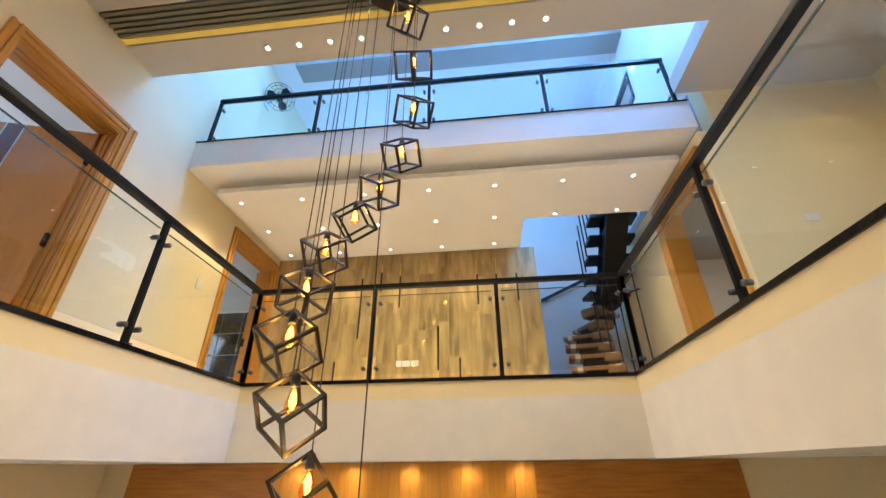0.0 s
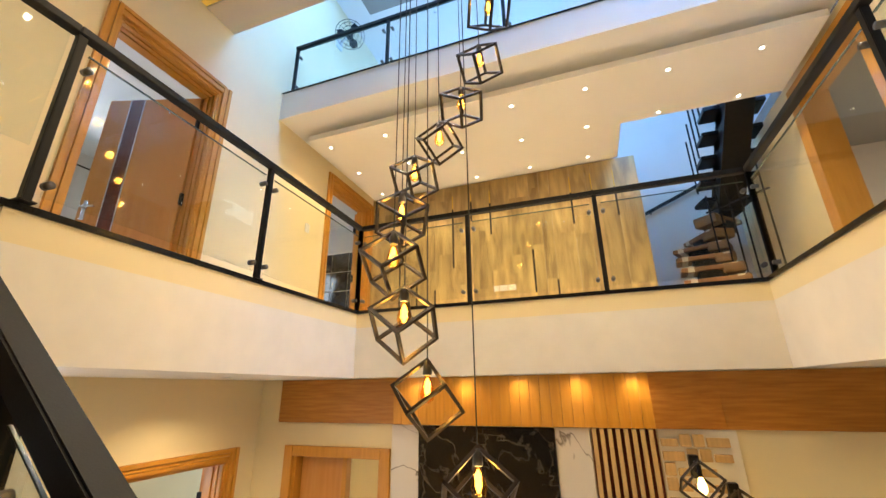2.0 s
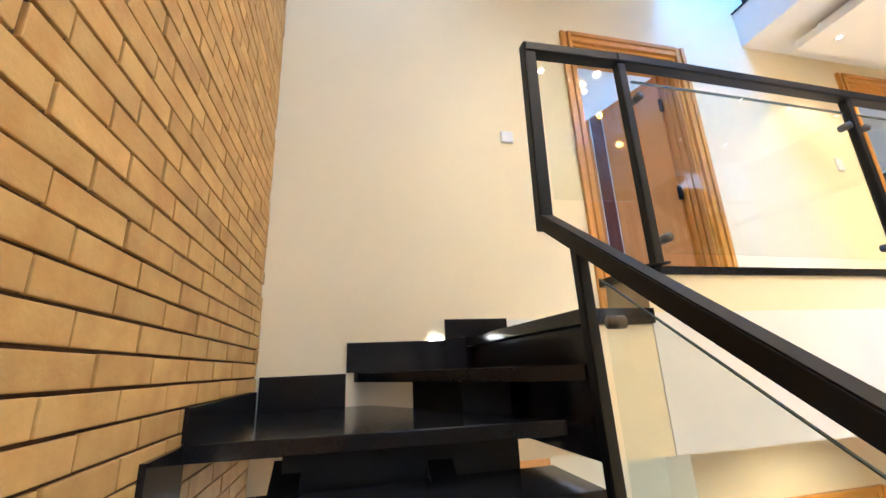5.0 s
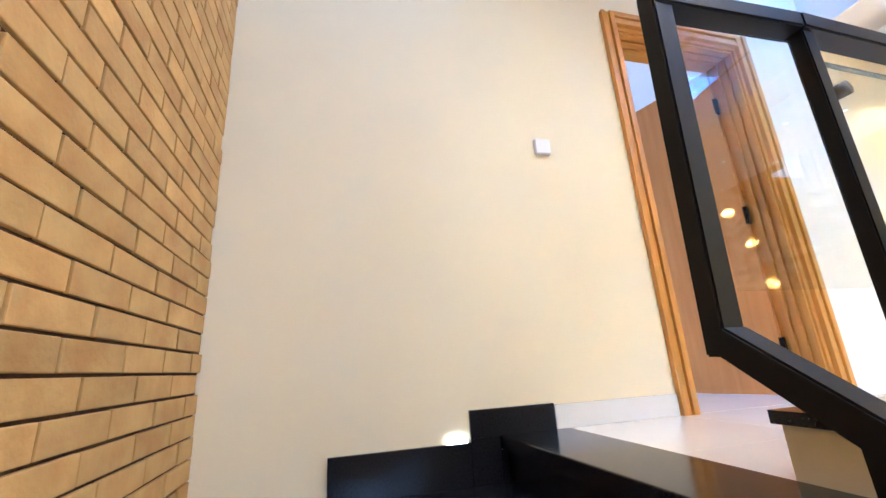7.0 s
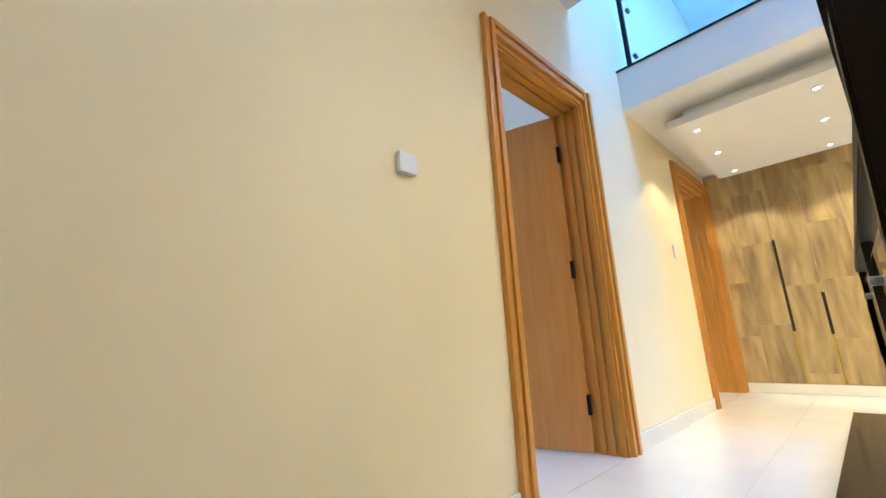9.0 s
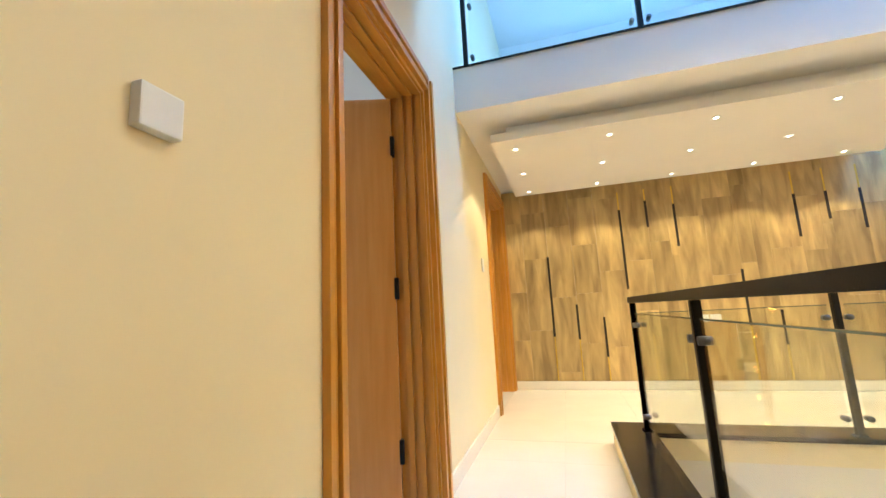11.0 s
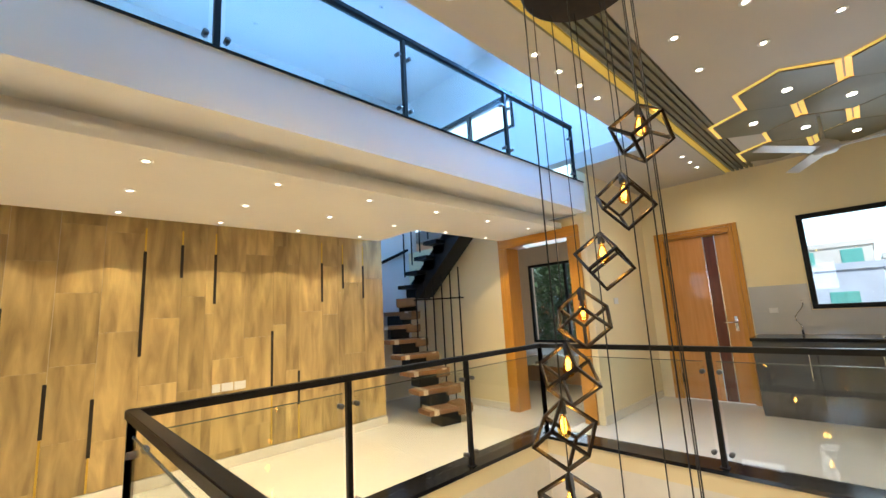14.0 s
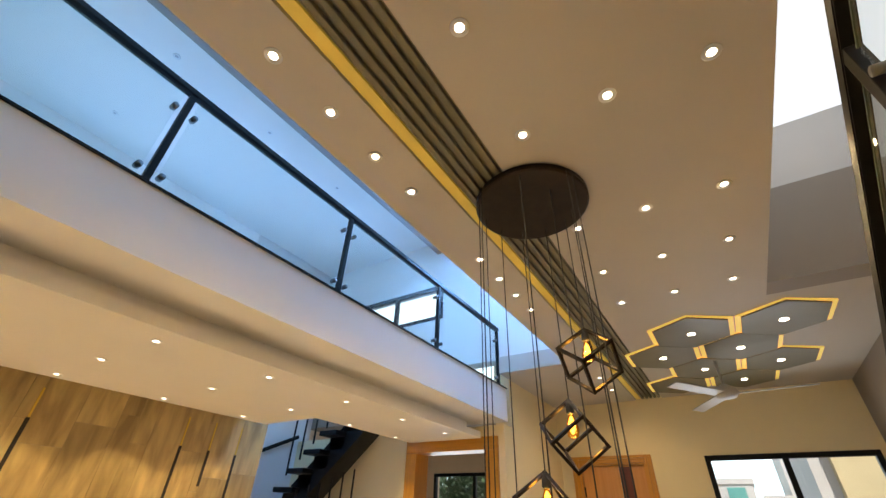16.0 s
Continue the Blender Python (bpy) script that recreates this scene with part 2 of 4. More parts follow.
# ---- building blocks ----
def box(bm, x0, x1, y0, y1, z0, z1, bevel=0.0):
    vs = [bm.verts.new((x, y, z)) for x in (x0, x1) for y in (y0, y1) for z in (z0, z1)]
    fs = [(0, 1, 3, 2), (4, 6, 7, 5), (0, 4, 5, 1), (2, 3, 7, 6), (0, 2, 6, 4), (1, 5, 7, 3)]
    made = [bm.faces.new([vs[i] for i in f]) for f in fs]
    if bevel:
        edges = list({e for f in made for e in f.edges})
        bmesh.ops.bevel(bm, geom=edges, offset=bevel, segments=2, affect="EDGES", profile=0.6)
    return bm


def boxes(*dims, bevel=0.0):
    bm = bmesh.new()
    for d in dims:
        box(bm, *d, bevel=bevel)
    return bm


def prism(pts, z0, z1, bevel=0.0):
    """An upright slab over a plan outline (anticlockwise)."""
    bm = bmesh.new()
    lo = [bm.verts.new((x, y, z0)) for x, y in pts]
    hi = [bm.verts.new((x, y, z1)) for x, y in pts]
    n = len(pts)
    bm.faces.new(lo[::-1])
    bm.faces.new(hi)
    for i in range(n):
        bm.faces.new((lo[i], lo[(i + 1) % n], hi[(i + 1) % n], hi[i]))
    if bevel:
        bmesh.ops.bevel(bm, geom=list(bm.edges), offset=bevel, segments=2, affect="EDGES", profile=0.6)
    return bm


def rod(bm, a, b, r, seg=10, r2=None):
    a, b = Vector(a), Vector(b)
    d = b - a
    m = Matrix.Translation((a + b) / 2) @ d.to_track_quat("Z", "Y").to_matrix().to_4x4()
    bmesh.ops.create_cone(bm, cap_ends=True, segments=seg, radius1=r, radius2=r if r2 is None else r2, depth=d.length, matrix=m)
    return bm


def bar(bm, a, b, w, h, up=(0, 0, 1), bevel=0.0):
    """A square bar from a to b, w wide and h high."""
    a, b = Vector(a), Vector(b)
    d = (b - a).normalized()
    s = d.cross(Vector(up)).normalized()
    u = s.cross(d).normalized()
    vs = [bm.verts.new(p + s * sx * w / 2 + u * sz * h / 2) for p in (a, b) for sx, sz in ((-1, -1), (1, -1), (1, 1), (-1, 1))]
    fs = [(3, 2, 1, 0), (4, 5, 6, 7)] + [(i, (i + 1) % 4, 4 + (i + 1) % 4, 4 + i) for i in range(4)]
    made = [bm.faces.new([vs[i] for i in f]) for f in fs]
    if bevel:
        edges = list({e for f in made for e in f.edges})
        bmesh.ops.bevel(bm, geom=edges, offset=bevel, segments=2, affect="EDGES")
    return bm


def lathe(bm, profile, seg=20, at=(0, 0, 0), caps=True):
    """A turned shape from (radius, height) pairs."""
    rings = [[bm.verts.new((at[0] + r * math.cos(2 * math.pi * i / seg), at[1] + r * math.sin(2 * math.pi * i / seg), at[2] + z))
              for i in range(seg)] for r, z in profile]
    for a, b in zip(rings, rings[1:]):
        for i in range(seg):
            bm.faces.new((a[i], a[(i + 1) % seg], b[(i + 1) % seg], b[i]))
    if caps:
        bm.faces.new(rings[0][::-1])
        bm.faces.new(rings[-1])
    return bm


def mesh_of(name, bm, mat, smooth=False):
    bmesh.ops.recalc_face_normals(bm, faces=list(bm.faces))
    me = bpy.data.meshes.new(name)
    bm.to_mesh(me)
    bm.free()
    me.materials.append(mat)
    if smooth:
        for p in me.polygons:
            p.use_smooth = True
    return me


def solid(name, bm, mat, label="", category="", kind="", group="", smooth=False):
    return tagged(new(name, mesh_of(name, bm, mat, smooth)), label, category, group, kind)


def part(name, bm, mat, parent, label="", smooth=False):
    ob = new(name, mesh_of(name, bm, mat, smooth))
    ob.parent = parent
    ob.matrix_parent_inverse = parent.matrix_world.inverted()
    return tagged(ob, label)


def piece(name, mesh, parent, m):
    ob = new(name, mesh)
    ob.parent = parent
    ob.matrix_basis = m
    return ob


def thing(name, label, category, group="", at=(0, 0, 0)):
    e = new(name)
    e.location = at
    e.matrix_world = Matrix.Translation(at)
    return tagged(e, label, category, group)


def structure(name, bm, mat, label=""):
    return solid(name, bm, mat, label, "", "structure")


# ---- shell: walls ----
def wall_x(x0, x1, y0, y1, z0, z1, holes):
    """A wall along y with rectangular holes (ya, yb, za, zb) that go through it; holes do not overlap in y."""
    bm = bmesh.new()
    y = y0
    for ya, yb, za, zb in sorted(holes):
        if ya > y:
            box(bm, x0, x1, y, ya, z0, z1)
        if za > z0:
            box(bm, x0, x1, ya, yb, z0, za)
        if zb < z1:
            box(bm, x0, x1, ya, yb, zb, z1)
        y = yb
    if y < y1:
        box(bm, x0, x1, y, y1, z0, z1)
    return bm


D1, D2 = (3.352, 4.368), (6.28, 7.40)
DTOP = 5.77
structure("wall_west_ground", wall_x(-0.23, 0, 1.19, 8.9, 0, 2.99, [(1.3, 3.75, 0, 2.76), (4.12, 5.14, 0, 2.32)]), CREAM,
          "cream painted wall beside the stair")
structure("wall_west", wall_x(-0.23, 0, 1.19, 8.9, 2.99, UC, [(D1[0], D1[1], F - 0.01, DTOP), (D2[0], D2[1], F - 0.01, DTOP)]), CREAM,
          "cream painted wall with two door openings")
structure("wall_brick_backing", boxes((-0.23, 8.0, 0.93, YB - 0.008, 0, UC)), MORTAR, "dark mortar behind yellow brickwork")
structure("wall_north_hall", boxes((0, 4.13, YW + 0.012, YW + 0.2, F, 5.98)), GREYW, "hall wall behind wood-look planks")
# white wall drawn in grey, so the niche's shade is in its colour
structure("wall_stair_niche", boxes((3.9, XO + 0.2, 8.7, 8.9, F, UC), (3.93, 4.13, YW + 0.2, 8.7, F, 6.0)), GREYW, "white wall of the stair niche, greyed for its shade")
structure("wall_opening", wall_x(XO, XO + 0.2, 5.2, 8.7, F, 5.98, [(5.42, 6.42, F, 5.74)]), CREAM, "cream wall with a wide timber-lined opening")
structure("wall_lounge_north", boxes((XO + 0.2, XK + 0.2, 5.2, 5.4, F, CEIL + 0.2)), CREAM, "cream lounge wall")
structure("wall_kitchen", wall_x(XK, XK + 0.2, -1.2, 5.2, F, CEIL + 0.2, [(1.72, 3.37, 4.65, 5.81), (4.06, 4.96, F, DTOP)]), CREAM,
          "cream kitchen wall with a wide window")
structure("wall_lounge_south", boxes((4.4, XK, 1.45, 1.65, F, CEIL)), TAUPE, "taupe lounge wall")
structure("wall_ground_north", boxes((0, 0.45, 5.45, 5.65, 0, 2.99), (0.45, 1.40, 5.45, 5.65, 2.32, 2.99), (1.40, 7.7, 5.45, 5.65, 0, 2.99)),
          CREAM, "cream living room wall with a door opening")
structure("wall_ground_west_room", wall_x(-3.6, -3.4, 0.9, 9.0, 0, 2.99, [(1.35, 2.28, 1.0, 2.22)]), CREAM, "cream wall of the side room with a window")
structure("wall_ground_east", boxes((7.5, 7.7, 0.9, 5.45, 0, 2.99)), CREAM)
structure("wall_upper_east", wall_x(XO, XO + 0.2, 4.36, 8.7, CEIL + 0.2, UC, [(6.1, 7.85, 7.5, 8.06)]), WHITE, "white upper wall with a strip window")
# opening lies out of view, cut only to hold the added north lamp
structure("wall_upper_north", boxes((-0.23, 0.4, 8.7, 8.9, U, UC), (3.6, 3.9, 8.7, 8.9, U, UC), (0.4, 3.6, 8.7, 8.9, U, 6.6), (0.4, 3.6, 8.7, 8.9, 8.2, UC)), WHITE, "white upper floor wall with an added unseen opening")
structure("wall_upper_south", boxes((0, XO, 4.16, 4.36, CEIL + 0.2, UC)), WHITE, "white wall above the lounge ceiling")
# dark tone carries the shade on the beam's face
structure("beam_stair_shaft", boxes((4.4, 4.62, YB, 2.51, CEIL - 0.0, 7.33)), TAUPE, "taupe beam at the edge of the stair shaft, darkened for shade")
structure("wall_stair_shaft", boxes((4.62, 4.9, YB, 2.51, 7.2, 8.12), (0, 4.9, 2.512, 2.71, CEIL + 0.2, 8.12)), GREYW, "grey shaft walls under the rooflight")

structure("threshold", boxes((-0.231, 0.0, D1[0], D1[1], F - 0.01, F), (-0.231, 0.0, D2[0], D2[1], F - 0.01, F)), TILE, "polished tile door threshold")
# unseen solid panel added above the slot to keep the sun out
structure("rooflight", boxes((-0.1, 5.7, 4.3, 5.95, 9.0, 9.06)), WHITE, "opaque white panel added over the roof slot to stop the sun")
structure("stair_rooflight", boxes((-0.1, 4.95, 1.1, 2.75, 8.12, 8.2)), ROOFL, "glowing frosted rooflight over the stair")

# the beam's shade is put into its colour, the lamps would light it
structure("beam_upper", boxes((0.5, XO, 5.90, 6.24, 8.66, UC)), TAUPE, "beam below the upper ceiling, coloured dark for shade")

# ---- shell: slabs and ceilings ----
structure("floor_ground", boxes((-3.5, 8.2, -1.2, 9.0, -0.2, 0)), TILE, "polished cream tiled ground floor")
gal = structure("floor_gallery", boxes((0, VX0, 2.68, VY, 2.99, F - 0.012)), GROUT, "gallery floor of polished cream tiles")
hall = structure("floor_hall", boxes((0, XO, VY, 8.9, 2.99, F - 0.012)), GROUT, "hall floor of polished cream tiles")
lounge = structure("floor_lounge", boxes((VX1, XK + 0.2, 1.2, VY, 2.99, F - 0.012)), GROUT, "lounge floor of polished cream tiles")
structure("floor_far_room", boxes((XO, 9.0, VY, 9.0, 2.99, F)), TILE, "polished cream floor of the far room")
structure("floor_west_rooms", boxes((-3.6, -0.23, 1.2, 9.0, 2.99, F)), TILE, "polished cream floor of the side rooms")
structure("fascia", boxes((VX0 - 0.23, VX0, 2.68, VY + 0.23, F - 0.012, KERB - 0.03), (VX0, VX1, VY, VY + 0.23, F - 0.012, KERB - 0.03),
                          (VX1, VX1 + 0.23, 1.4, VY + 0.23, F - 0.012, KERB - 0.03)), CREAM, "painted upstand round the open void")
structure("kerb", boxes((VX0 - 0.24, VX0 + 0.012, 2.66, VY - 0.012, KERB - 0.03, KERB),
                        (VX0 - 0.24, VX1 + 0.24, VY - 0.012, VY + 0.24, KERB - 0.03, KERB),
                        (VX1 - 0.012, VX1 + 0.24, 1.4, VY - 0.012, KERB - 0.03, KERB)), GRANITE, "black granite coping on the upstand")
structure("floor_upper", boxes((0, XO, 5.15, 6.44, 6.0, U), (0, 3.88, 6.44, 8.7, 6.0, U)), WHITE, "white edge of the upper floor slab")
structure("ceiling_hall", boxes((0.22, 5.47, 5.45, 6.44, 5.83, 5.90), (0.22, 3.88, 6.44, 7.22, 5.83, 5.90),
                                (0.34, 5.36, 5.57, 6.34, 5.90, 5.998), (0.34, 3.78, 6.34, 7.1, 5.90, 5.998)), WHITE, "dropped white ceiling panel over the hall")
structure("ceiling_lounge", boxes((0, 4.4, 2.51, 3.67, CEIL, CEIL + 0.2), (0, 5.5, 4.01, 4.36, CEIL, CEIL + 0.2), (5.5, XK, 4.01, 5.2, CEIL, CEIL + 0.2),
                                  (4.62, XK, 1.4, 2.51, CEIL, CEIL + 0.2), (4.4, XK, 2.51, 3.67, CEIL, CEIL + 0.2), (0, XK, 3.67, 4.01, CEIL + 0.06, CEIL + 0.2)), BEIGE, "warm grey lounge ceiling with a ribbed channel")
structure("ceiling_upper", boxes((-0.23, XO + 0.2, 4.16, 4.4, UC, UC + 0.2), (-0.23, XO + 0.2, 5.85, 8.9, UC, UC + 0.2)), WHITE, "white upper ceiling with a rooflight slot")
structure("ceiling_west_rooms", boxes((-3.6, -0.23, 1.2, 9.0, 6.2, 6.4)), WHITE)
# coloured dark so that this ceiling looks dim past the opening
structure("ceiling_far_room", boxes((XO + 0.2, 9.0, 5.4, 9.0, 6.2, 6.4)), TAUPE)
structure("wall_west_rooms", boxes((-3.6, -3.4, 1.2, 9.0, F, 6.2), (-3.4, -0.23, 1.2, 1.4, F, 6.2), (-3.4, -0.23, 5.7, 5.9, F, 6.2),
                                   (-3.4, -0.23, 8.8, 9.0, F, 6.2)), GREYW, "grey walls of the side rooms")
structure("wall_far_room", wall_x(8.6, 8.8, 5.4, 9.0, F, 6.2, [(6.9, 8.15, 4.1, 5.8)]), SALMON, "salmon wall with a dark-framed window")
structure("wall_far_room_north", boxes((XO + 0.2, 8.6, 8.8, 9.0, F, 6.2)), SALMON)

# ---- doors ----
def door_frame(name, label, ya, yb, z0, z1, thick=0.23, x=0.0, out=1):
    """Lined opening in a wall along y at x; architraves on the face turned to +x (out=1) or -x (out=-1)."""
    e = thing(name, label, "door", at=(x, (ya + yb) / 2, z0))
    w = 0.09
    for y0, y1, nm in ((ya - w + 0.012, ya + 0.012, "architrave"), (yb - 0.012, yb + w - 0.012, "architrave")):
        bm = bmesh.new()
        for i, (a, d) in enumerate(((0.0, 0.030), (0.30, 0.022), (0.62, 0.034))):
            u0, u1 = y0 + (y1 - y0) * a, y0 + (y1 - y0) * (a + 0.28 + 0.1 * (i == 2))
            box(bm, min(x, x + out * d), max(x, x + out * d), u0, u1, z0, z1 + w - 0.012, 0.003)
        box(bm, min(x, x + out * 0.014), max(x, x + out * 0.014), y0 + 0.003, y1 - 0.003, z0, z1 + w - 0.015)
        part(nm, bm, OAK, e)
    bm = bmesh.new()
    for i, (a, d) in enumerate(((0.0, 0.030), (0.30, 0.022), (0.62, 0.034))):
        v0 = z1 - 0.012 + w * a
        box(bm, min(x, x + out * d), max(x, x + out * d), ya + 0.015, yb - 0.015, v0, v0 + w * (0.28 + 0.1 * (i == 2)), 0.003)
    part("head_architrave", bm, OAKH, e)
    b0, b1 = (x - thick, x) if out > 0 else (x, x + thick)
    for y0, y1, s in ((ya, ya + 0.035, 1), (yb - 0.035, yb, -1)):
        bm = boxes((b0, b1 + 0.002, y0, y1, z0, z1))
        yy = y1 if s > 0 else y0
        for k in range(3):
            c = b0 + (b1 - b0) * (0.30 + 0.25 * k)
            box(bm, c, c + 0.035, min(yy, yy + s * 0.014), max(yy, yy + s * 0.014), z0, z1 - 0.035, 0.003)
        part("jamb", bm, OAK, e)
    bm = boxes((b0, b1 + 0.002, ya + 0.035, yb - 0.035, z1 - 0.035, z1))
    for k in range(3):
        c = b0 + (b1 - b0) * (0.30 + 0.25 * k)
        box(bm, c, c + 0.035, ya + 0.036, yb - 0.036, z1 - 0.049, z1 - 0.035, 0.003)
    part("head_lining", bm, OAKH, e)
    return e


def door_leaf(frame_thing, hinge, width, height, turn, mirror=1):
    """A leaf hung at hinge = (x, y, z); turn is the opening angle about z from lying along -y."""
    m = pose(*hinge, 0, 0, turn)
    s = -mirror

    def put(name, bm, mat, label="", parent=None, smooth=False):
        bmesh.ops.transform(bm, matrix=m, verts=list(bm.verts))
        return part(name, bm, mat, parent or frame_thing, label, smooth)

    def span(a, b):
        return (min(s * a, s * b), max(s * a, s * b))
    leaf = put("leaf", boxes((-0.02, 0.02, *span(0.004, width), 0.006, height), bevel=0.003), LEAF, "oak veneered door leaf")
    c = width * 0.62
    put("stripe", boxes((-0.024, 0.024, *span(c, c + 0.13), 0.01, height - 0.004)), REDWOOD, "dark red wood stripe", leaf)
    put("metal_strip", boxes((-0.026, 0.026, *span(c - 0.012, c), 0.01, height - 0.004)), CHROME, "bright metal strip", leaf)
    put("metal_strip", boxes((-0.026, 0.026, *span(c + 0.13, c + 0.142), 0.01, height - 0.004)), CHROME, "bright metal strip", leaf)
    bm = boxes((-0.032, 0.032, *span(width - 0.085, width - 0.045), 0.94, 1.14), bevel=0.004)
    for d in (-1, 1):
        rod(bm, (d * 0.03, s * (width - 0.065), 1.06), (d * 0.075, s * (width - 0.065), 1.06), 0.011)
        rod(bm, (d * 0.07, s * (width - 0.060), 1.06), (d * 0.07, s * (width - 0.19), 1.06), 0.010)
    put("handle", bm, CHROME, "dull metal lever handle", leaf, True)
    for z in (0.28, height * 0.5, height - 0.3):
        bm = boxes((-0.028, 0.028, *span(-0.012, 0.012), z - 0.06, z + 0.06), bevel=0.004)
        put("hinge", bm, BLACK, "black hinge", leaf)
    return leaf


d1 = door_frame("bedroom_door", "open orange oak door with a grooved frame in the gallery wall", D1[0], D1[1], F, DTOP)
door_leaf(d1, (-0.20, D1[1] - 0.045, F), 0.95, 2.27, -72)
d2 = door_frame("study_door", "open orange oak door near the plank wall", D2[0], D2[1], F, DTOP)
door_leaf(d2, (-0.262, D2[1] - 0.02, F), 1.0, 2.27, -177)
dk = door_frame("kitchen_door", "closed oak door with a dark stripe beside the kitchen counter", 4.06, 4.96, F, DTOP, 0.2, XK, -1)
door_leaf(dk, (XK + 0.06, 4.92, F), 0.82, 2.27, 0)
dg = door_frame("living_room_door", "open oak door below the gallery", 4.12, 5.14, 0, 2.32)
door_leaf(dg, (-0.262, 5.12, 0), 0.93, 2.27, -172)
dn = thing("store_door", "oak door with a glazed side in the living room wall", "door", at=(0.92, 5.45, 0))
part("architrave", boxes((0.37, 0.46, 5.42, 5.455, 0, 2.40), bevel=0.004), OAK, dn)
part("architrave", boxes((1.39, 1.48, 5.42, 5.455, 0, 2.40), bevel=0.004), OAK, dn)
part("head_architrave", boxes((0.463, 1.387, 5.42, 5.455, 2.31, 2.40), bevel=0.004), OAK, dn)
part("jamb", boxes((0.45, 0.49, 5.456, 5.65, 0, 2.305)), OAK, dn)
part("jamb", boxes((1.36, 1.40, 5.456, 5.65, 0, 2.305)), OAK, dn)
part("leaf", boxes((0.50, 0.95, 5.54, 5.58, 0.01, 2.29), bevel=0.003), LEAF, dn, "oak leaf with a darker stripe")
part("mullion", boxes((0.955, 1.0, 5.52, 5.60, 0.01, 2.30), bevel=0.003), OAK, dn)
structure("wall_store", boxes((-0.2, 2.0, 7.0, 7.2, 0, 2.99)), CREAM, "cream store wall")

# timber lined opening
op = thing("timber_opening", "wide orange timber lining round an open doorway", "doorway", at=(XO, 5.9, F))
for y0, y1 in ((5.28, 5.44), (6.40, 6.56)):
    part("jamb", boxes((XO - 0.035, XO + 0.235, y0, y1, F, 5.72), bevel=0.004), OAK, op)
part("head_lining", boxes((XO - 0.035, XO + 0.235, 5.28, 6.56, 5.722, 5.86), bevel=0.004), OAKH, op)

# ---- skirting ----
def skirt(name, *dims):
    return structure(name, boxes(*dims, bevel=0.003), TILE, "low polished tile skirting")


skirt("baseboard_west", (0, 0.014, 2.613, D1[0] - 0.085, F, F + 0.10), (0, 0.014, D1[1] + 0.085, D2[0] - 0.085, F, F + 0.10))
skirt("baseboard_north", (0.0, 4.13, YW - 0.026, YW - 0.012, F, F + 0.10))
skirt("baseboard_opening", (XO - 0.014, XO, 6.57, 8.69, F, F + 0.10))
skirt("baseboard_lounge", (XO + 0.0, XK - 0.05, 5.186, 5.2, F, F + 0.10))

# ---- stair ----
def nose(k):
    return 1.70 + 0.247 * (k - 5)


stair = thing("staircase", "open black granite staircase beside the brick wall", "staircase", at=(2.0, 1.8, 1.38))
part("tread", prism([(0.0, 2.35), (1.19, 2.40), (1.19, 2.678), (0.0, 2.678)], F - 0.05, F + 0.002, 0.004), GRANITE, stair, "polished black granite top step")
part("riser", prism([(0.0, 2.378), (1.150, 2.428), (1.150, 2.449), (0.0, 2.399)], 2.99, F - 0.052), GRANITE, stair)
part("slab_end", prism([(0.0, 2.40), (1.168, 2.45), (1.168, 2.678), (0.0, 2.678)], 2.99, F - 0.052), CREAM, stair, "painted end of the landing slab")
part("winder_tread", prism([(0.0, 1.70), (1.02, 2.28), (1.17, 2.40), (0.0, 2.42)], F - R - 0.05, F - R, 0.004), GRANITE, stair, "polished black granite winder step")
part("winder_tread", prism([(0.0, YB + 0.005), (0.98, YB + 0.005), (1.05, 2.38), (0.9, 2.30), (0.0, 1.80)], F - 2 * R - 0.05, F - 2 * R, 0.004), GRANITE, stair,
     "polished black granite winder step")
part("support", prism([(0.30, 1.98), (0.62, 2.14), (0.62, 2.36), (0.30, 2.36)], F - R - 0.32, F - R - 0.052), BLACK, stair)
part("riser", boxes((0.70, 0.86, 1.47, 2.28, F - 3 * R - 0.06, F - 2 * R - 0.052), bevel=0.003), BLACK, stair, "black steel riser box")
for k in range(3, 12):
    z, x = F - k * R, nose(k)
    part("tread", boxes((x - 0.33, x, YB + 0.005, 2.40, z - 0.055, z), bevel=0.004), GRANITE, stair, "polished black granite tread")
    for y in (1.42, 1.92):
        part("support", boxes((x - 0.27, x - 0.07, y, y + 0.13, z - 0.055 - R + 0.05, z - 0.056)), BLACK, stair)
for y in (1.44, 1.94):
    bm = bmesh.new()
    bar(bm, (nose(12) - 0.1, y + 0.045, F - 12 * R - 0.12), (nose(2) - 0.18, y + 0.045, F - 2 * R - 0.14), 0.09, 0.12)
    part("stringer", bm, BLACK, stair, "black steel stringer")
part("stair_skirting", boxes((0, 0.016, 1.66, 2.22, F - R, F - R + 0.16), bevel=0.002), GRANITE, stair)
part("stair_skirting", boxes((0, 0.016, 2.221, 2.61, F, F + 0.108), bevel=0.002), GRANITE, stair)
part("stair_skirting", boxes((0, 0.016, 2.221, 2.349, F - R, F - 0.001), bevel=0.002), GRANITE, stair)
part("stair_skirting", boxes((0, 0.016, 2.3495, 2.377, F - R, F - 0.052), bevel=0.002), GRANITE, stair)
part("stair_skirting", boxes((0, 0.016, YB + 0.02, 1.659, F - 2 * R, F - 2 * R + 0.17), bevel=0.002), GRANITE, stair)
part("stair_skirting", boxes((0.017, nose(2), YB, YB + 0.016, F - 2 * R, F - 2 * R + 0.10), bevel=0.002), GRANITE, stair)
for k in range(3, 12):
    part("stair_skirting", boxes((nose(k) - 0.247, nose(k), YB, YB + 0.016, F - k * R + 0.001, F - k * R + 0.17), bevel=0.002), GRANITE, stair)
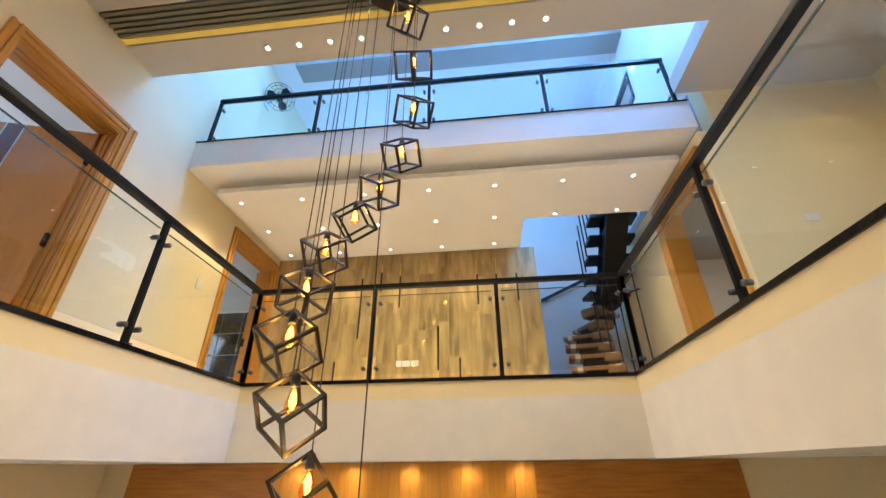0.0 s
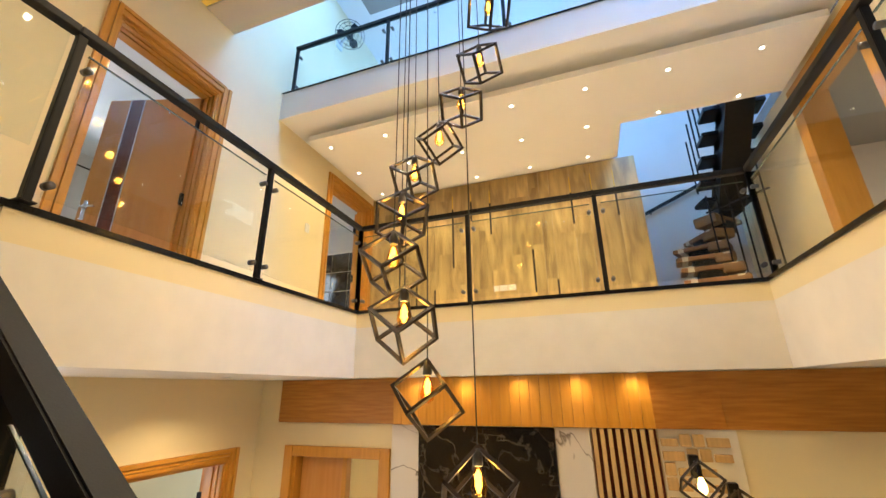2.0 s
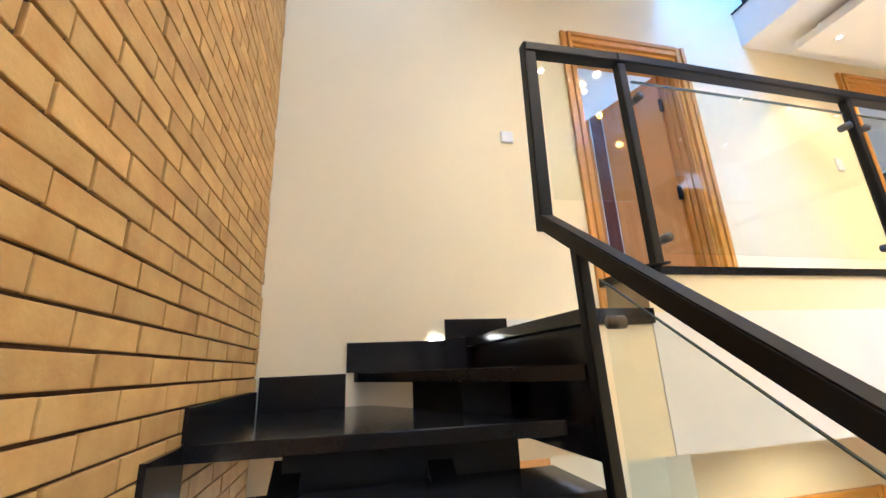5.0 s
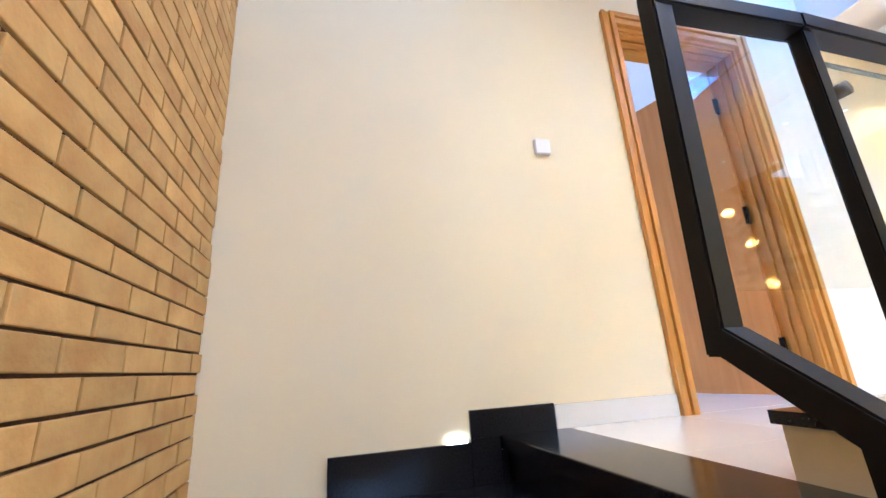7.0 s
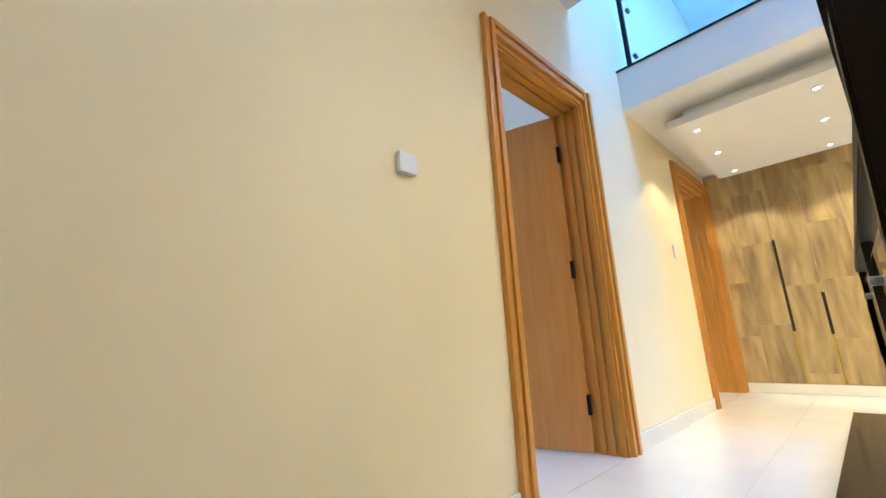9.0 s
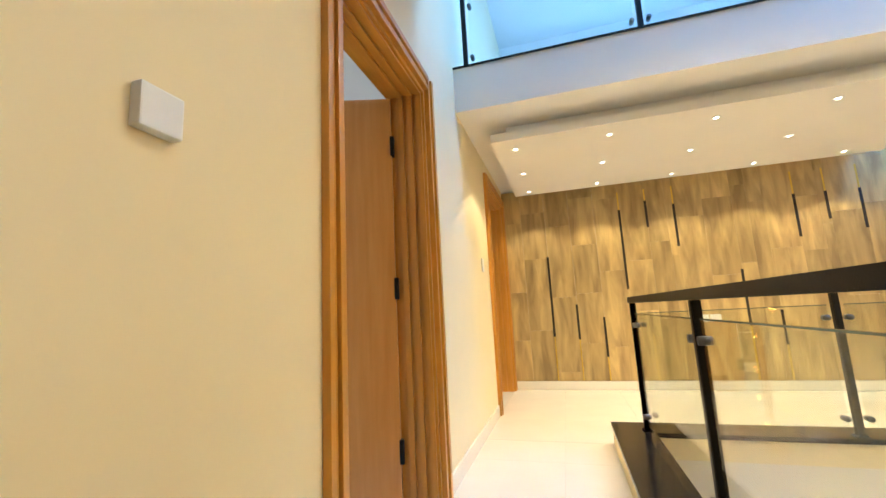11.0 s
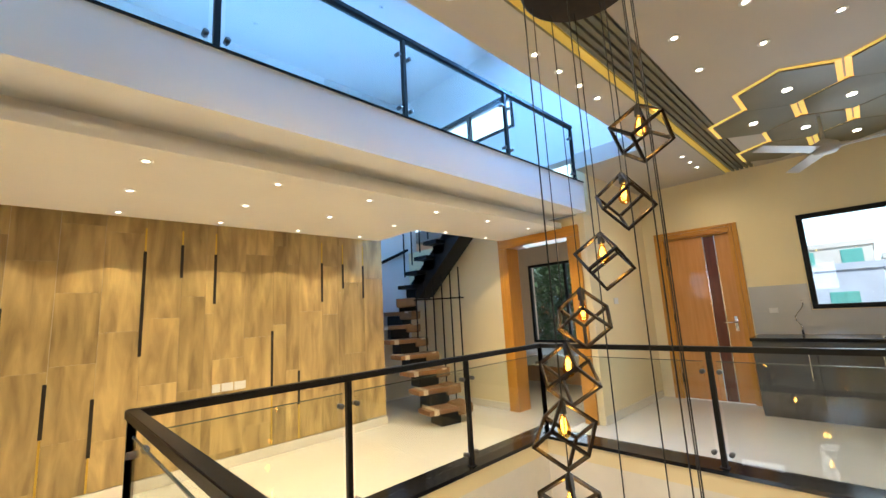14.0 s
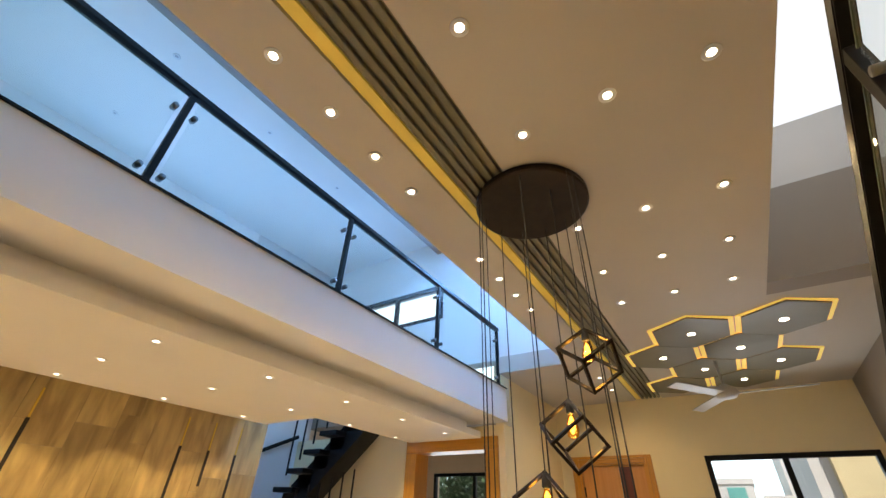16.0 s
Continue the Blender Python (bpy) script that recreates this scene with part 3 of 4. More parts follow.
structure("floor_stair_landing", boxes((nose(12) - 0.247, 7.5, YB, 2.40, 1.2, 1.38)), GRANITE, "black granite stair landing")

# ---- railings ----
def clip(bm_parent, c, axis):
    bm = bmesh.new()
    d = Vector(axis) * 0.028
    rod(bm, Vector(c) - d * 0.8, Vector(c) + d * 0.8, 0.017, 14)
    return part("glass_clip", bm, STEEL, bm_parent, "round steel clip", True)


def railing(name, label, posts, axis, z0, z1, gap=0.11, group="railings"):
    """A straight railing: posts (x, y), a top rail, glass panes held by clips."""
    e = thing(name, label, "railing", group, (*posts[0], z0))
    a, b = Vector((*posts[0], z1 - 0.02)), Vector((*posts[-1], z1 - 0.02))
    d = (b - a).normalized()
    bm = bmesh.new()
    bar(bm, a - d * 0.02, b + d * 0.02, 0.055, 0.042, bevel=0.004)
    part("top_rail", bm, BLACK, e)
    for p in posts:
        bm = bmesh.new()
        bar(bm, (*p, z0), (*p, z1 - 0.042), 0.036, 0.036, up=(1, 0, 0), bevel=0.003)
        box(bm, p[0] - 0.03, p[0] + 0.03, p[1] - 0.03, p[1] + 0.03, z0, z0 + 0.006)
        part("post", bm, BLACK, e)
    for p, q in zip(posts, posts[1:]):
        p, q = Vector(p), Vector(q)
        u = (q - p).normalized()
        s0, s1 = p + u * 0.045, q - u * 0.045
        bm = bmesh.new()
        bar(bm, (*s0, (z0 + z1 - gap) / 2 + 0.02), (*s1, (z0 + z1 - gap) / 2 + 0.02), 0.010, z1 - gap - z0 - 0.05)
        pane = part("glass_pane", bm, GLASS, e, "clear glass pane")
        pane.visible_shadow = False
        bm = bmesh.new()
        bar(bm, (*s0, z1 - gap - 0.003), (*s1, z1 - gap - 0.003), 0.0104, 0.005)
        part("glass_edge", bm, EDGEG, pane, "green polished glass edge")
        for w in (s0 + u * 0.012, s1 - u * 0.012):
            for z in (z0 + 0.10, z1 - 0.19):
                clip(e, (*w, z), Vector((-u.y, u.x, 0)))
    return e


GX, GY, HX = 1.14, 5.31, 4.53
railing("gallery_railing", "black steel and glass railing on a granite kerb", [(1.195, 2.72), (1.167, 3.98), (GX, GY)], "y", KERB, RAIL)
railing("hall_railing", "black steel and glass railing on a granite kerb", [(GX, GY), (2.28, GY), (3.41, GY), (HX, GY)], "x", KERB, RAIL)
railing("lounge_railing", "black steel and glass railing on a granite kerb", [(HX, GY), (HX, 3.79), (HX, 2.65)], "y", KERB, RAIL)
railing("upper_railing", "black steel and glass railing at the upper floor edge",
        [(0.10, 5.21), (1.41, 5.21), (2.785, 5.21), (4.13, 5.21), (5.50, 5.21)], "x", U + 0.01, 7.135, 0.055)
structure("coping_upper", boxes((0, XO, 5.135, 5.30, U, U + 0.012)), GRANITE, "thin dark coping on the slab edge")

sr = thing("stair_railing", "black steel and glass railing rising along the stair", "railing", "railings", (1.2, 2.33, 2.76))
SL = -0.70


def rail_z(x):
    return 3.772 + SL * (x - 1.17)


bm = bmesh.new()
bar(bm, (1.16, 2.33, rail_z(1.16) - 0.02), (3.55, 2.33, rail_z(3.55) - 0.02), 0.055, 0.05, bevel=0.004)
part("top_rail", bm, BLACK, sr)
bm = bmesh.new()
bar(bm, (1.152, 2.33, 3.73), (1.179, 2.33, RAIL + 0.012), 0.045, 0.05, up=(0, 1, 0), bevel=0.004)
bar(bm, (1.177, 2.31, RAIL - 0.012), (1.195, 2.70, RAIL - 0.021), 0.055, 0.042, bevel=0.004)
part("end_post", bm, BLACK, sr)
bm = bmesh.new()
bar(bm, (1.335, 2.33, rail_z(1.335) - 0.03), (1.36, 2.33, F - 4 * R), 0.036, 0.036, up=(0, 1, 0), bevel=0.003)
box(bm, 1.325, 1.395, 2.295, 2.365, F - 4 * R, F - 4 * R + 0.008)
part("post", bm, BLACK, sr)
bm = bmesh.new()
bar(bm, (2.335, 2.33, rail_z(2.335) - 0.02), (2.335, 2.33, F - 8 * R), 0.045, 0.045, up=(0, 1, 0), bevel=0.003)
part("post", bm, BLACK, sr)
for x0, x1 in ((1.42, 2.305), (2.365, 3.4)):
    bm = bmesh.new()
    lo = [bm.verts.new((x, y, z)) for x, z in ((x0, rail_z(x0) - 0.72), (x1, rail_z(x1) - 0.72), (x1, rail_z(x1) - 0.10), (x0, rail_z(x0) - 0.10)) for y in (2.327, 2.333)]
    f = [(0, 2, 4, 6), (1, 7, 5, 3), (0, 1, 3, 2), (2, 3, 5, 4), (4, 5, 7, 6), (6, 7, 1, 0)]
    for q in f:
        bm.faces.new([lo[i] for i in q])
    pane = part("glass_pane", bm, GLASS, sr, "clear glass pane")
    pane.visible_shadow = False
    bm = bmesh.new()
    bar(bm, (x0, 2.33, rail_z(x0) - 0.098), (x1, 2.33, rail_z(x1) - 0.098), 0.0064, 0.003)
    part("glass_edge", bm, EDGEG, pane, "green polished glass edge")
for x, dz in ((1.46, -0.19), (2.297, -0.24), (2.373, -0.20)):
    clip(sr, (x, 2.33, rail_z(x) + dz), (0, 1, 0))
bm = bmesh.new()
bar(bm, (1.172, 2.37, (RAIL + 3.78) / 2), (1.19, 2.68, (RAIL + 3.78) / 2), 0.010, 0.58)
part("glass_pane", bm, GLASS, sr, "clear glass pane").visible_shadow = False

# rail of the flight above, rising over the stair from the lounge side
ur = thing("upper_stair_railing", "black steel and glass railing of the flight above the stair", "railing", "railings", (HX, 2.43, KERB))


def upper_z(x):
    return 6.305 - 0.677 * (x - 2.14)


bm = bmesh.new()
bar(bm, (1.3, 2.43, upper_z(1.3)), (HX + 0.02, 2.43, upper_z(HX + 0.02)), 0.055, 0.05, bevel=0.004)
bar(bm, (HX, 2.43, upper_z(HX)), (HX, 2.65, RAIL - 0.02), 0.05, 0.05, bevel=0.004)
part("top_rail", bm, BLACK, ur)
bm = bmesh.new()
bar(bm, (HX - 0.1, 2.43, upper_z(HX - 0.1) - 0.95), (1.3, 2.43, upper_z(1.3) - 0.95), 0.05, 0.16)
part("stringer", bm, BLACK, ur, "black steel stringer")
part("newel", boxes((HX - 0.022, HX + 0.022, 2.408, 2.452, KERB, upper_z(HX) - 0.02), bevel=0.003), BLACK, ur)
for x in (2.19, 3.32):
    part("post", boxes((x - 0.022, x + 0.022, 2.408, 2.452, upper_z(x) - 0.92, upper_z(x) - 0.02), bevel=0.003), BLACK, ur)
    clip(ur, (x - 0.045, 2.43, upper_z(x) - 0.17), (0, 1, 0))
    clip(ur, (x + 0.045, 2.43, upper_z(x) - 0.62), (0, 1, 0))
for x0, x1 in ((1.34, 2.155), (2.225, 3.285), (3.355, HX - 0.06)):
    bm = bmesh.new()
    vs = [bm.verts.new((x, y, upper_z(x) + d)) for x, d in ((x0, -0.72), (x1, -0.72), (x1, -0.08), (x0, -0.08)) for y in (2.425, 2.435)]
    for q in ((0, 2, 4, 6), (1, 7, 5, 3), (0, 1, 3, 2), (2, 3, 5, 4), (4, 5, 7, 6), (6, 7, 1, 0)):
        bm.faces.new([vs[i] for i in q])
    pane = part("glass_pane", bm, GLASS, ur, "clear glass pane")
    pane.visible_shadow = False
    bm = bmesh.new()
    bar(bm, (x0, 2.43, upper_z(x0) - 0.078), (x1, 2.43, upper_z(x1) - 0.078), 0.0104, 0.006)
    part("glass_edge", bm, EDGEG, pane, "green polished glass edge")

# ---- downlights ----
def downlight(name, x, y, z, group, lamp, on=True):
    e = thing(name, "small round recessed ceiling downlight" + (", lit warm" if on else ", switched off"), "downlight", group, (x, y, z))
    bm = bmesh.new()
    lathe(bm, [(0.0178, 0.0), (0.035, -0.001), (0.037, -0.004), (0.034, -0.007), (0.0185, -0.005)], 18, (x, y, z), False)
    part("trim_ring", bm, PLASTIC, e, smooth=True)
    bm = bmesh.new()
    lathe(bm, [(0.018, 0.0), (0.018, -0.0035)], 18, (x, y, z))
    part("lens", bm, LEDW if on else SPLASH, e)
    if lamp:
        beam = new(name + "_beam", lamp)
        beam.matrix_world = look((x, y, z - 0.02), (x, y + 0.0001, z - 1))


for j, (y, n) in enumerate(((5.67, 7), (6.36, 7), (7.07, 5))):
    for i in range(n):
        downlight("hall_downlight", 0.40 + 0.775 * i, y, 5.83, "hall downlights", spot_data)
for x in (1.35, 1.665, 1.975, 2.282, 3.09, 3.40, 3.70, 4.006, 6.2, 6.5, 6.8):
    downlight("lounge_downlight", x, 4.175, CEIL, "lounge downlights", high_data)
for y, xs in ((3.487, (1.64, 2.225, 3.07, 3.67, 4.23)), (3.098, (1.64, 2.21, 3.07, 3.645, 4.223)), (2.715, (1.64, 2.22, 3.065, 3.637, 4.206))):
    for x in xs:
        downlight("lounge_downlight", x, y, CEIL, "lounge downlights", high_data)
for x in (1.43, 2.575, 3.727):
    for y in (6.75, 8.1):
        downlight("upper_downlight", x, y, UC, "upper floor downlights", None, False)
for x in (1.75, 2.2, 2.65, 3.1, 3.5):
    downlight("living_room_downlight", x, 5.315, 2.99, "living room downlights", band_data)
# unseen downlights added to brighten the ground floor and its side rooms
for x, y in ((0.6, 4.4), (0.6, 3.2), (0.9, 6.2), (-1.2, 4.6), (5.2, 4.4), (5.2, 3.2)):
    downlight("living_room_downlight", x, y, 2.99, "living room downlights", low_data)

# ---- ribbed ceiling channel ----
ch = thing("ribbed_ceiling_channel", "olive grey ribbed ceiling channel with a gold light strip", "ceiling panel", at=(3.7, 3.84, CEIL))
bm = boxes((0.0, 7.49, 3.672, 3.935, CEIL + 0.035, CEIL + 0.058))
part("backing", bm, OLIVE, ch)
for i in range(5):
    y = 3.69 + 0.052 * i
    part("rib", boxes((0.0, 7.49, y, y + 0.030, CEIL + 0.004, CEIL + 0.034), bevel=0.006), OLIVE, ch)
part("gold_strip", boxes((0.0, 7.49, 3.945, 4.004, CEIL + 0.012, CEIL + 0.03), bevel=0.003), GILT, ch, "glowing gold light strip")

# ---- hexagon ceiling lights ----
def hexagon(x, y):
    e = thing("hexagon_ceiling_panel", "olive grey hexagonal ceiling panel with a glowing yellow edge", "ceiling light", "hexagon panels", (x, y, CEIL))
    pts = [(x + 0.392 * math.cos(a), y + 0.345 * math.sin(a)) for a in [math.pi / 3 * i for i in range(6)]]
    part("panel", prism(pts, CEIL - 0.026, CEIL - 0.013, 0.003), OLIVE, e)
    pts = [(x + 0.398 * math.cos(a), y + 0.390 * math.sin(a)) for a in [math.pi / 3 * i for i in range(6)]]
    part("light_edge", prism(pts, CEIL - 0.012, CEIL - 0.001), LEDY, e, "glowing yellow light edge")
    bm = bmesh.new()
    lathe(bm, [(0.033, CEIL - 0.026), (0.033, CEIL - 0.030)], 16, (x, y, 0))
    part("lens", bm, LEDW, e)


for x, y in ((5.13, 3.08), (5.13, 2.39), (5.71, 3.40), (5.71, 2.71), (6.29, 3.06), (6.29, 2.37), (6.88, 3.39), (6.88, 2.70)):
    hexagon(x, y)

fan = thing("ceiling_fan", "pale grey three-bladed ceiling fan under the hexagon panels", "ceiling fan", at=(6.05, 2.95, CEIL))
bm = bmesh.new()
rod(bm, (6.05, 2.95, CEIL - 0.027), (6.05, 2.95, CEIL - 0.30), 0.014)
part("rod", bm, FANGREY, fan)
bm = bmesh.new()
lathe(bm, [(0.03, -0.27), (0.10, -0.31), (0.12, -0.36), (0.08, -0.40), (0.02, -0.41)], 24, (6.05, 2.95, CEIL))
part("motor", bm, FANGREY, fan, smooth=True)
for i in range(3):
    bm = boxes((0.10, 0.74, -0.06, 0.06, -0.004, 0.004), bevel=0.003)
    bmesh.ops.transform(bm, matrix=pose(6.05, 2.95, CEIL - 0.365, 10, 0, 25 + 120 * i), verts=list(bm.verts))
    part("blade", bm, FANGREY, fan)

# ---- chandelier ----
PCX, PCY, PZ = 2.70, 3.64, 6.50
chand = thing("chandelier", "cascade of black cube pendants with amber bulbs", "chandelier", at=(PCX, PCY, PZ))
bm = bmesh.new()
lathe(bm, [(0.02, 0.045), (0.30, 0.045), (0.31, 0.038), (0.31, 0.008), (0.30, 0.0), (0.02, 0.0)], 48, (PCX, PCY, PZ))
part("ceiling_plate", bm, BRONZE, chand, "dark round ceiling plate")
BULBS = ((2.88, 3.51, 5.664), (2.905, 3.637, 5.354), (2.892, 3.778, 5.063), (2.798, 3.874, 4.779), (2.662, 3.907, 4.518),
         (2.525, 3.879, 4.278), (2.40, 3.80, 4.02), (2.425, 3.592, 3.682), (2.494, 3.377, 3.377), (2.556, 3.364, 3.123),
         (2.602, 3.497, 2.845), (2.812, 3.45, 2.535))
EDGE, T = 0.170, 0.0135
YAWS = (62, 155, 172, 148, 164, 130, 158, 60, 38, 45, 20, 52)


def cube_frame(m):
    bm = bmesh.new()
    h = EDGE / 2
    for a in (-h, h):
        for b in (-h, h):
            for p, q in (((-h, a, b), (h, a, b)), ((a, -h, b), (a, h, b)), ((a, b, -h), (a, b, h))):
                p, q = Vector(p), Vector(q)
                lo = Vector((min(p[i], q[i]) - T / 2 for i in range(3)))
                hi = Vector((max(p[i], q[i]) + T / 2 for i in range(3)))
                box(bm, lo.x, hi.x, lo.y, hi.y, lo.z, hi.z)
    bmesh.ops.transform(bm, matrix=m, verts=list(bm.verts))
    return bm


for i, (x, y, z) in enumerate(BULBS):
    turn = pose(0, 0, 0, 0, 0, YAWS[i]) @ pose(0, 0, 0, 0, -35.26, 0) @ pose(0, 0, 0, 45, 0, 0)
    top = EDGE * 0.866
    c = z + 0.005
    fr = part("cube_frame", cube_frame(Matrix.Translation((x, y, c)) @ turn), BRONZE, chand, "dark metal cube frame")
    bm = bmesh.new()
    lathe(bm, [(0.004, top), (0.016, top - 0.004), (0.019, top - 0.055), (0.014, top - 0.06)], 14, (x, y, c))
    part("lamp_holder", bm, FROST, chand, "black lamp holder", True)
    base = top - 0.058
    bm = bmesh.new()
    lathe(bm, [(0.011, base), (0.013, base - 0.012), (0.026, base - 0.05), (0.030, base - 0.072), (0.024, base - 0.095), (0.006, base - 0.108)], 16, (x, y, c))
    bulb = part("bulb", bm, AMBER, chand, "glowing amber bulb", True)
    bulb.visible_shadow = False
    bm = bmesh.new()
    lathe(bm, [(0.004, base - 0.012), (0.011, base - 0.03), (0.013, base - 0.065), (0.005, base - 0.085)], 10, (x, y, c))
    part("filament", bm, CORE, bulb, "glowing filament", True).visible_shadow = False
    glow = new("bulb_light", bulb_data)
    glow.location = (x, y, c + base - 0.05)
    bm = bmesh.new()
    rod(bm, (x, y, PZ), (x, y, c + top - 0.003), 0.0028, 6)
    part("cable", bm, CABLE, chand)

# ---- switches and sockets ----
def plate(name, label, bm):
    return solid(name, bm, PLASTIC, label, "switch")


plate("wall_box", "white square wall box beside the oak door", boxes((0, 0.027, 2.687, 2.772, 4.785, 4.868), bevel=0.004))
plate("wall_switch", "white switch plate on the cream wall", boxes((0, 0.010, 5.82, 5.90, 4.79, 4.91), bevel=0.003))
for x in (2.03, 2.115, 2.235):
    plate("wall_socket", "white socket plate low on the plank wall", boxes((x, x + (0.075 if x < 2.1 else 0.11), YW - 0.022, YW - 0.010, 4.19, 4.27), bevel=0.003))
plate("wall_switch", "white switch plate on the cream wall", boxes((6.17, 6.29, 5.19, 5.2, 4.84, 4.92), bevel=0.003))
solid("step_light", boxes((0.0, 0.012, 2.125, 2.205, F - 0.030, F + 0.008), bevel=0.003), LEDW, "small lit step light above the skirting", "step light")
solid("step_light", boxes((1.295, 1.36, YB - 0.002, YB + 0.012, 2.925, 2.985), bevel=0.003), LEDW, "small lit step light in the brick wall", "step light")

# ---- kitchen ----
def window(name, label, x0, x1, y0, y1, z0, z1, mull=(), tint=PANE):
    e = thing(name, label, "window", at=((x0 + x1) / 2, (y0 + y1) / 2, z0))
    w = 0.055
    for nm, d in (("window_frame", (x0, x1, y0, y1, z1 - w, z1)), ("window_frame", (x0, x1, y0, y1, z0, z0 + w)),
                  ("window_frame", (x0, x1, y0, y0 + w, z0 + w, z1 - w)), ("window_frame", (x0, x1, y1 - w, y1, z0 + w, z1 - w))):
        part(nm, boxes(d, bevel=0.003), BLACK, e, "black aluminium frame")
    ys = [y0 + w, *mull, y1 - w]
    for a, b in zip(ys, ys[1:]):
        p = part("pane", boxes(((x0 + x1) / 2 - 0.003, (x0 + x1) / 2 + 0.003, a, b, z0 + w, z1 - w)), tint, e, "clear pane")
        p.visible_shadow = False
    for a in mull:
        part("mullion", boxes((x0 + 0.004, x1 - 0.004, a - 0.03, a + 0.03, z0 + w, z1 - w), bevel=0.003), BLACK, e)
    return e


window("kitchen_window", "black-framed sliding window over the kitchen sink", XK - 0.012, XK + 0.06, 1.72, 3.37, 4.65, 5.81, (2.56,))
window("bedroom_window", "black-framed window with trees behind", 8.59, 8.66, 6.9, 8.15, 4.1, 5.8, (7.25,))
window("upper_window", "black-framed strip window on the upper floor", XO - 0.01, XO + 0.06, 6.1, 7.85, 7.5, 8.06, (7.0,))
window("ground_window", "black-framed window of the ground floor side room", -3.52, -3.45, 1.35, 2.28, 1.0, 2.22, (1.82,))
for i in range(4):
    y1 = 3.93 - 0.568 * i
    cab = thing("kitchen_base_cabinet", "dark grey gloss kitchen base cabinet", "cabinet", "kitchen base cabinets", (7.2, y1 - 0.32, F))
    part("body", boxes((6.93, XK - 0.004, y1 - 0.566, y1, F + 0.08, 4.31)), CABINET, cab)
    part("plinth", boxes((6.98, XK - 0.004, y1 - 0.566, y1, F, F + 0.079)), CABINET, cab)
    dr = part("door", boxes((6.91, 6.929, y1 - 0.560, y1 - 0.006, F + 0.09, 4.30), bevel=0.002), CABINET, cab)
    bm = bmesh.new()
    rod(bm, (6.895, y1 - 0.50, 3.90), (6.895, y1 - 0.50, 4.2), 0.006)
    part("handle", bm, CHROME, dr, "thin chrome bar handle")
solid("worktop", boxes((6.88, XK - 0.004, 1.652, 3.94, 4.312, 4.352), bevel=0.004), GRANITE, "polished black granite kitchen worktop", "worktop")
structure("splashback", boxes((XK - 0.010, XK - 0.002, 1.652, 3.97, 4.354, 4.64), (XK - 0.010, XK - 0.002, 3.38, 3.97, 4.641, 4.96)), SPLASH, "pale grey tiled splashback")
tap = thing("kitchen_tap", "chrome arched kitchen tap behind the sink", "tap", at=(7.36, 2.62, 4.352))
bm = bmesh.new()
pts = [Vector((7.36, 2.62, 4.352 + 0.22))] + [Vector((7.36 - 0.08 + 0.08 * math.cos(a), 2.62, 4.57 + 0.08 * math.sin(a))) for a in [0.35 * k for k in range(1, 9)]]
rod(bm, (7.36, 2.62, 4.352), (7.36, 2.62, 4.575), 0.013)
for a, b in zip(pts, pts[1:]):
    rod(bm, a, b, 0.011)
part("spout", bm, CHROME, tap, smooth=True)
bm = bmesh.new()
lathe(bm, [(0.028, 0.0), (0.026, 0.03), (0.015, 0.05)], 18, (7.36, 2.62, 4.352))
part("base", bm, CHROME, tap, smooth=True)
sink = solid("sink", boxes((7.0, 7.30, 2.25, 2.85, 4.353, 4.359), bevel=0.002), CHROME, "brushed steel sink rim in the worktop", "sink")
bm = bmesh.new()
pts = [Vector((XK - 0.03, 3.50 + 0.05 * math.sin(k * 0.9), 4.46 + 0.05 * k)) for k in range(7)]
for a, b in zip(pts, pts[1:]):
    rod(bm, a, b, 0.006, 6)
lathe(bm, [(0.012, 0.0), (0.012, 0.1)], 8, (XK - 0.03, 3.5, 4.354))
solid("wall_tap", bm, CHROME, "slim chrome hose and tap on the splashback", "tap", smooth=True)
solid("wall_socket", boxes((XK - 0.022, XK - 0.011, 3.70, 3.79, 4.62, 4.68), bevel=0.003), PLASTIC, "white socket on the splashback", "socket")

# ---- upper floor fan ----
wf = thing("wall_fan", "dark round wall fan high on the upper floor", "fan", at=(0.02, 6.15, 8.2))
bm = boxes((0.0, 0.03, 6.08, 6.22, 8.05, 8.25), bevel=0.004)
rod(bm, (0.02, 6.15, 8.15), (0.16, 6.13, 8.2), 0.02)
part("bracket", bm, PLASTIC, wf)
FM = look((0.24, 6.10, 8.2), (1.6, 4.6, 7.2))
bm = bmesh.new()
for rr in (0.06, 0.12, 0.18, 0.225):
    for i in range(28):
        a, b = 2 * math.pi * i / 28, 2 * math.pi * (i + 1) / 28
        rod(bm, (rr * math.cos(a), rr * math.sin(a), -0.06 + rr * rr), (rr * math.cos(b), rr * math.sin(b), -0.06 + rr * rr), 0.004, 5)
for i in range(14):
    a = 2 * math.pi * i / 14
    rod(bm, (0.04 * math.cos(a), 0.04 * math.sin(a), -0.06), (0.225 * math.cos(a), 0.225 * math.sin(a), -0.01), 0.003, 5)
bmesh.ops.transform(bm, matrix=FM, verts=list(bm.verts))
part("guard", bm, BLACK, wf)
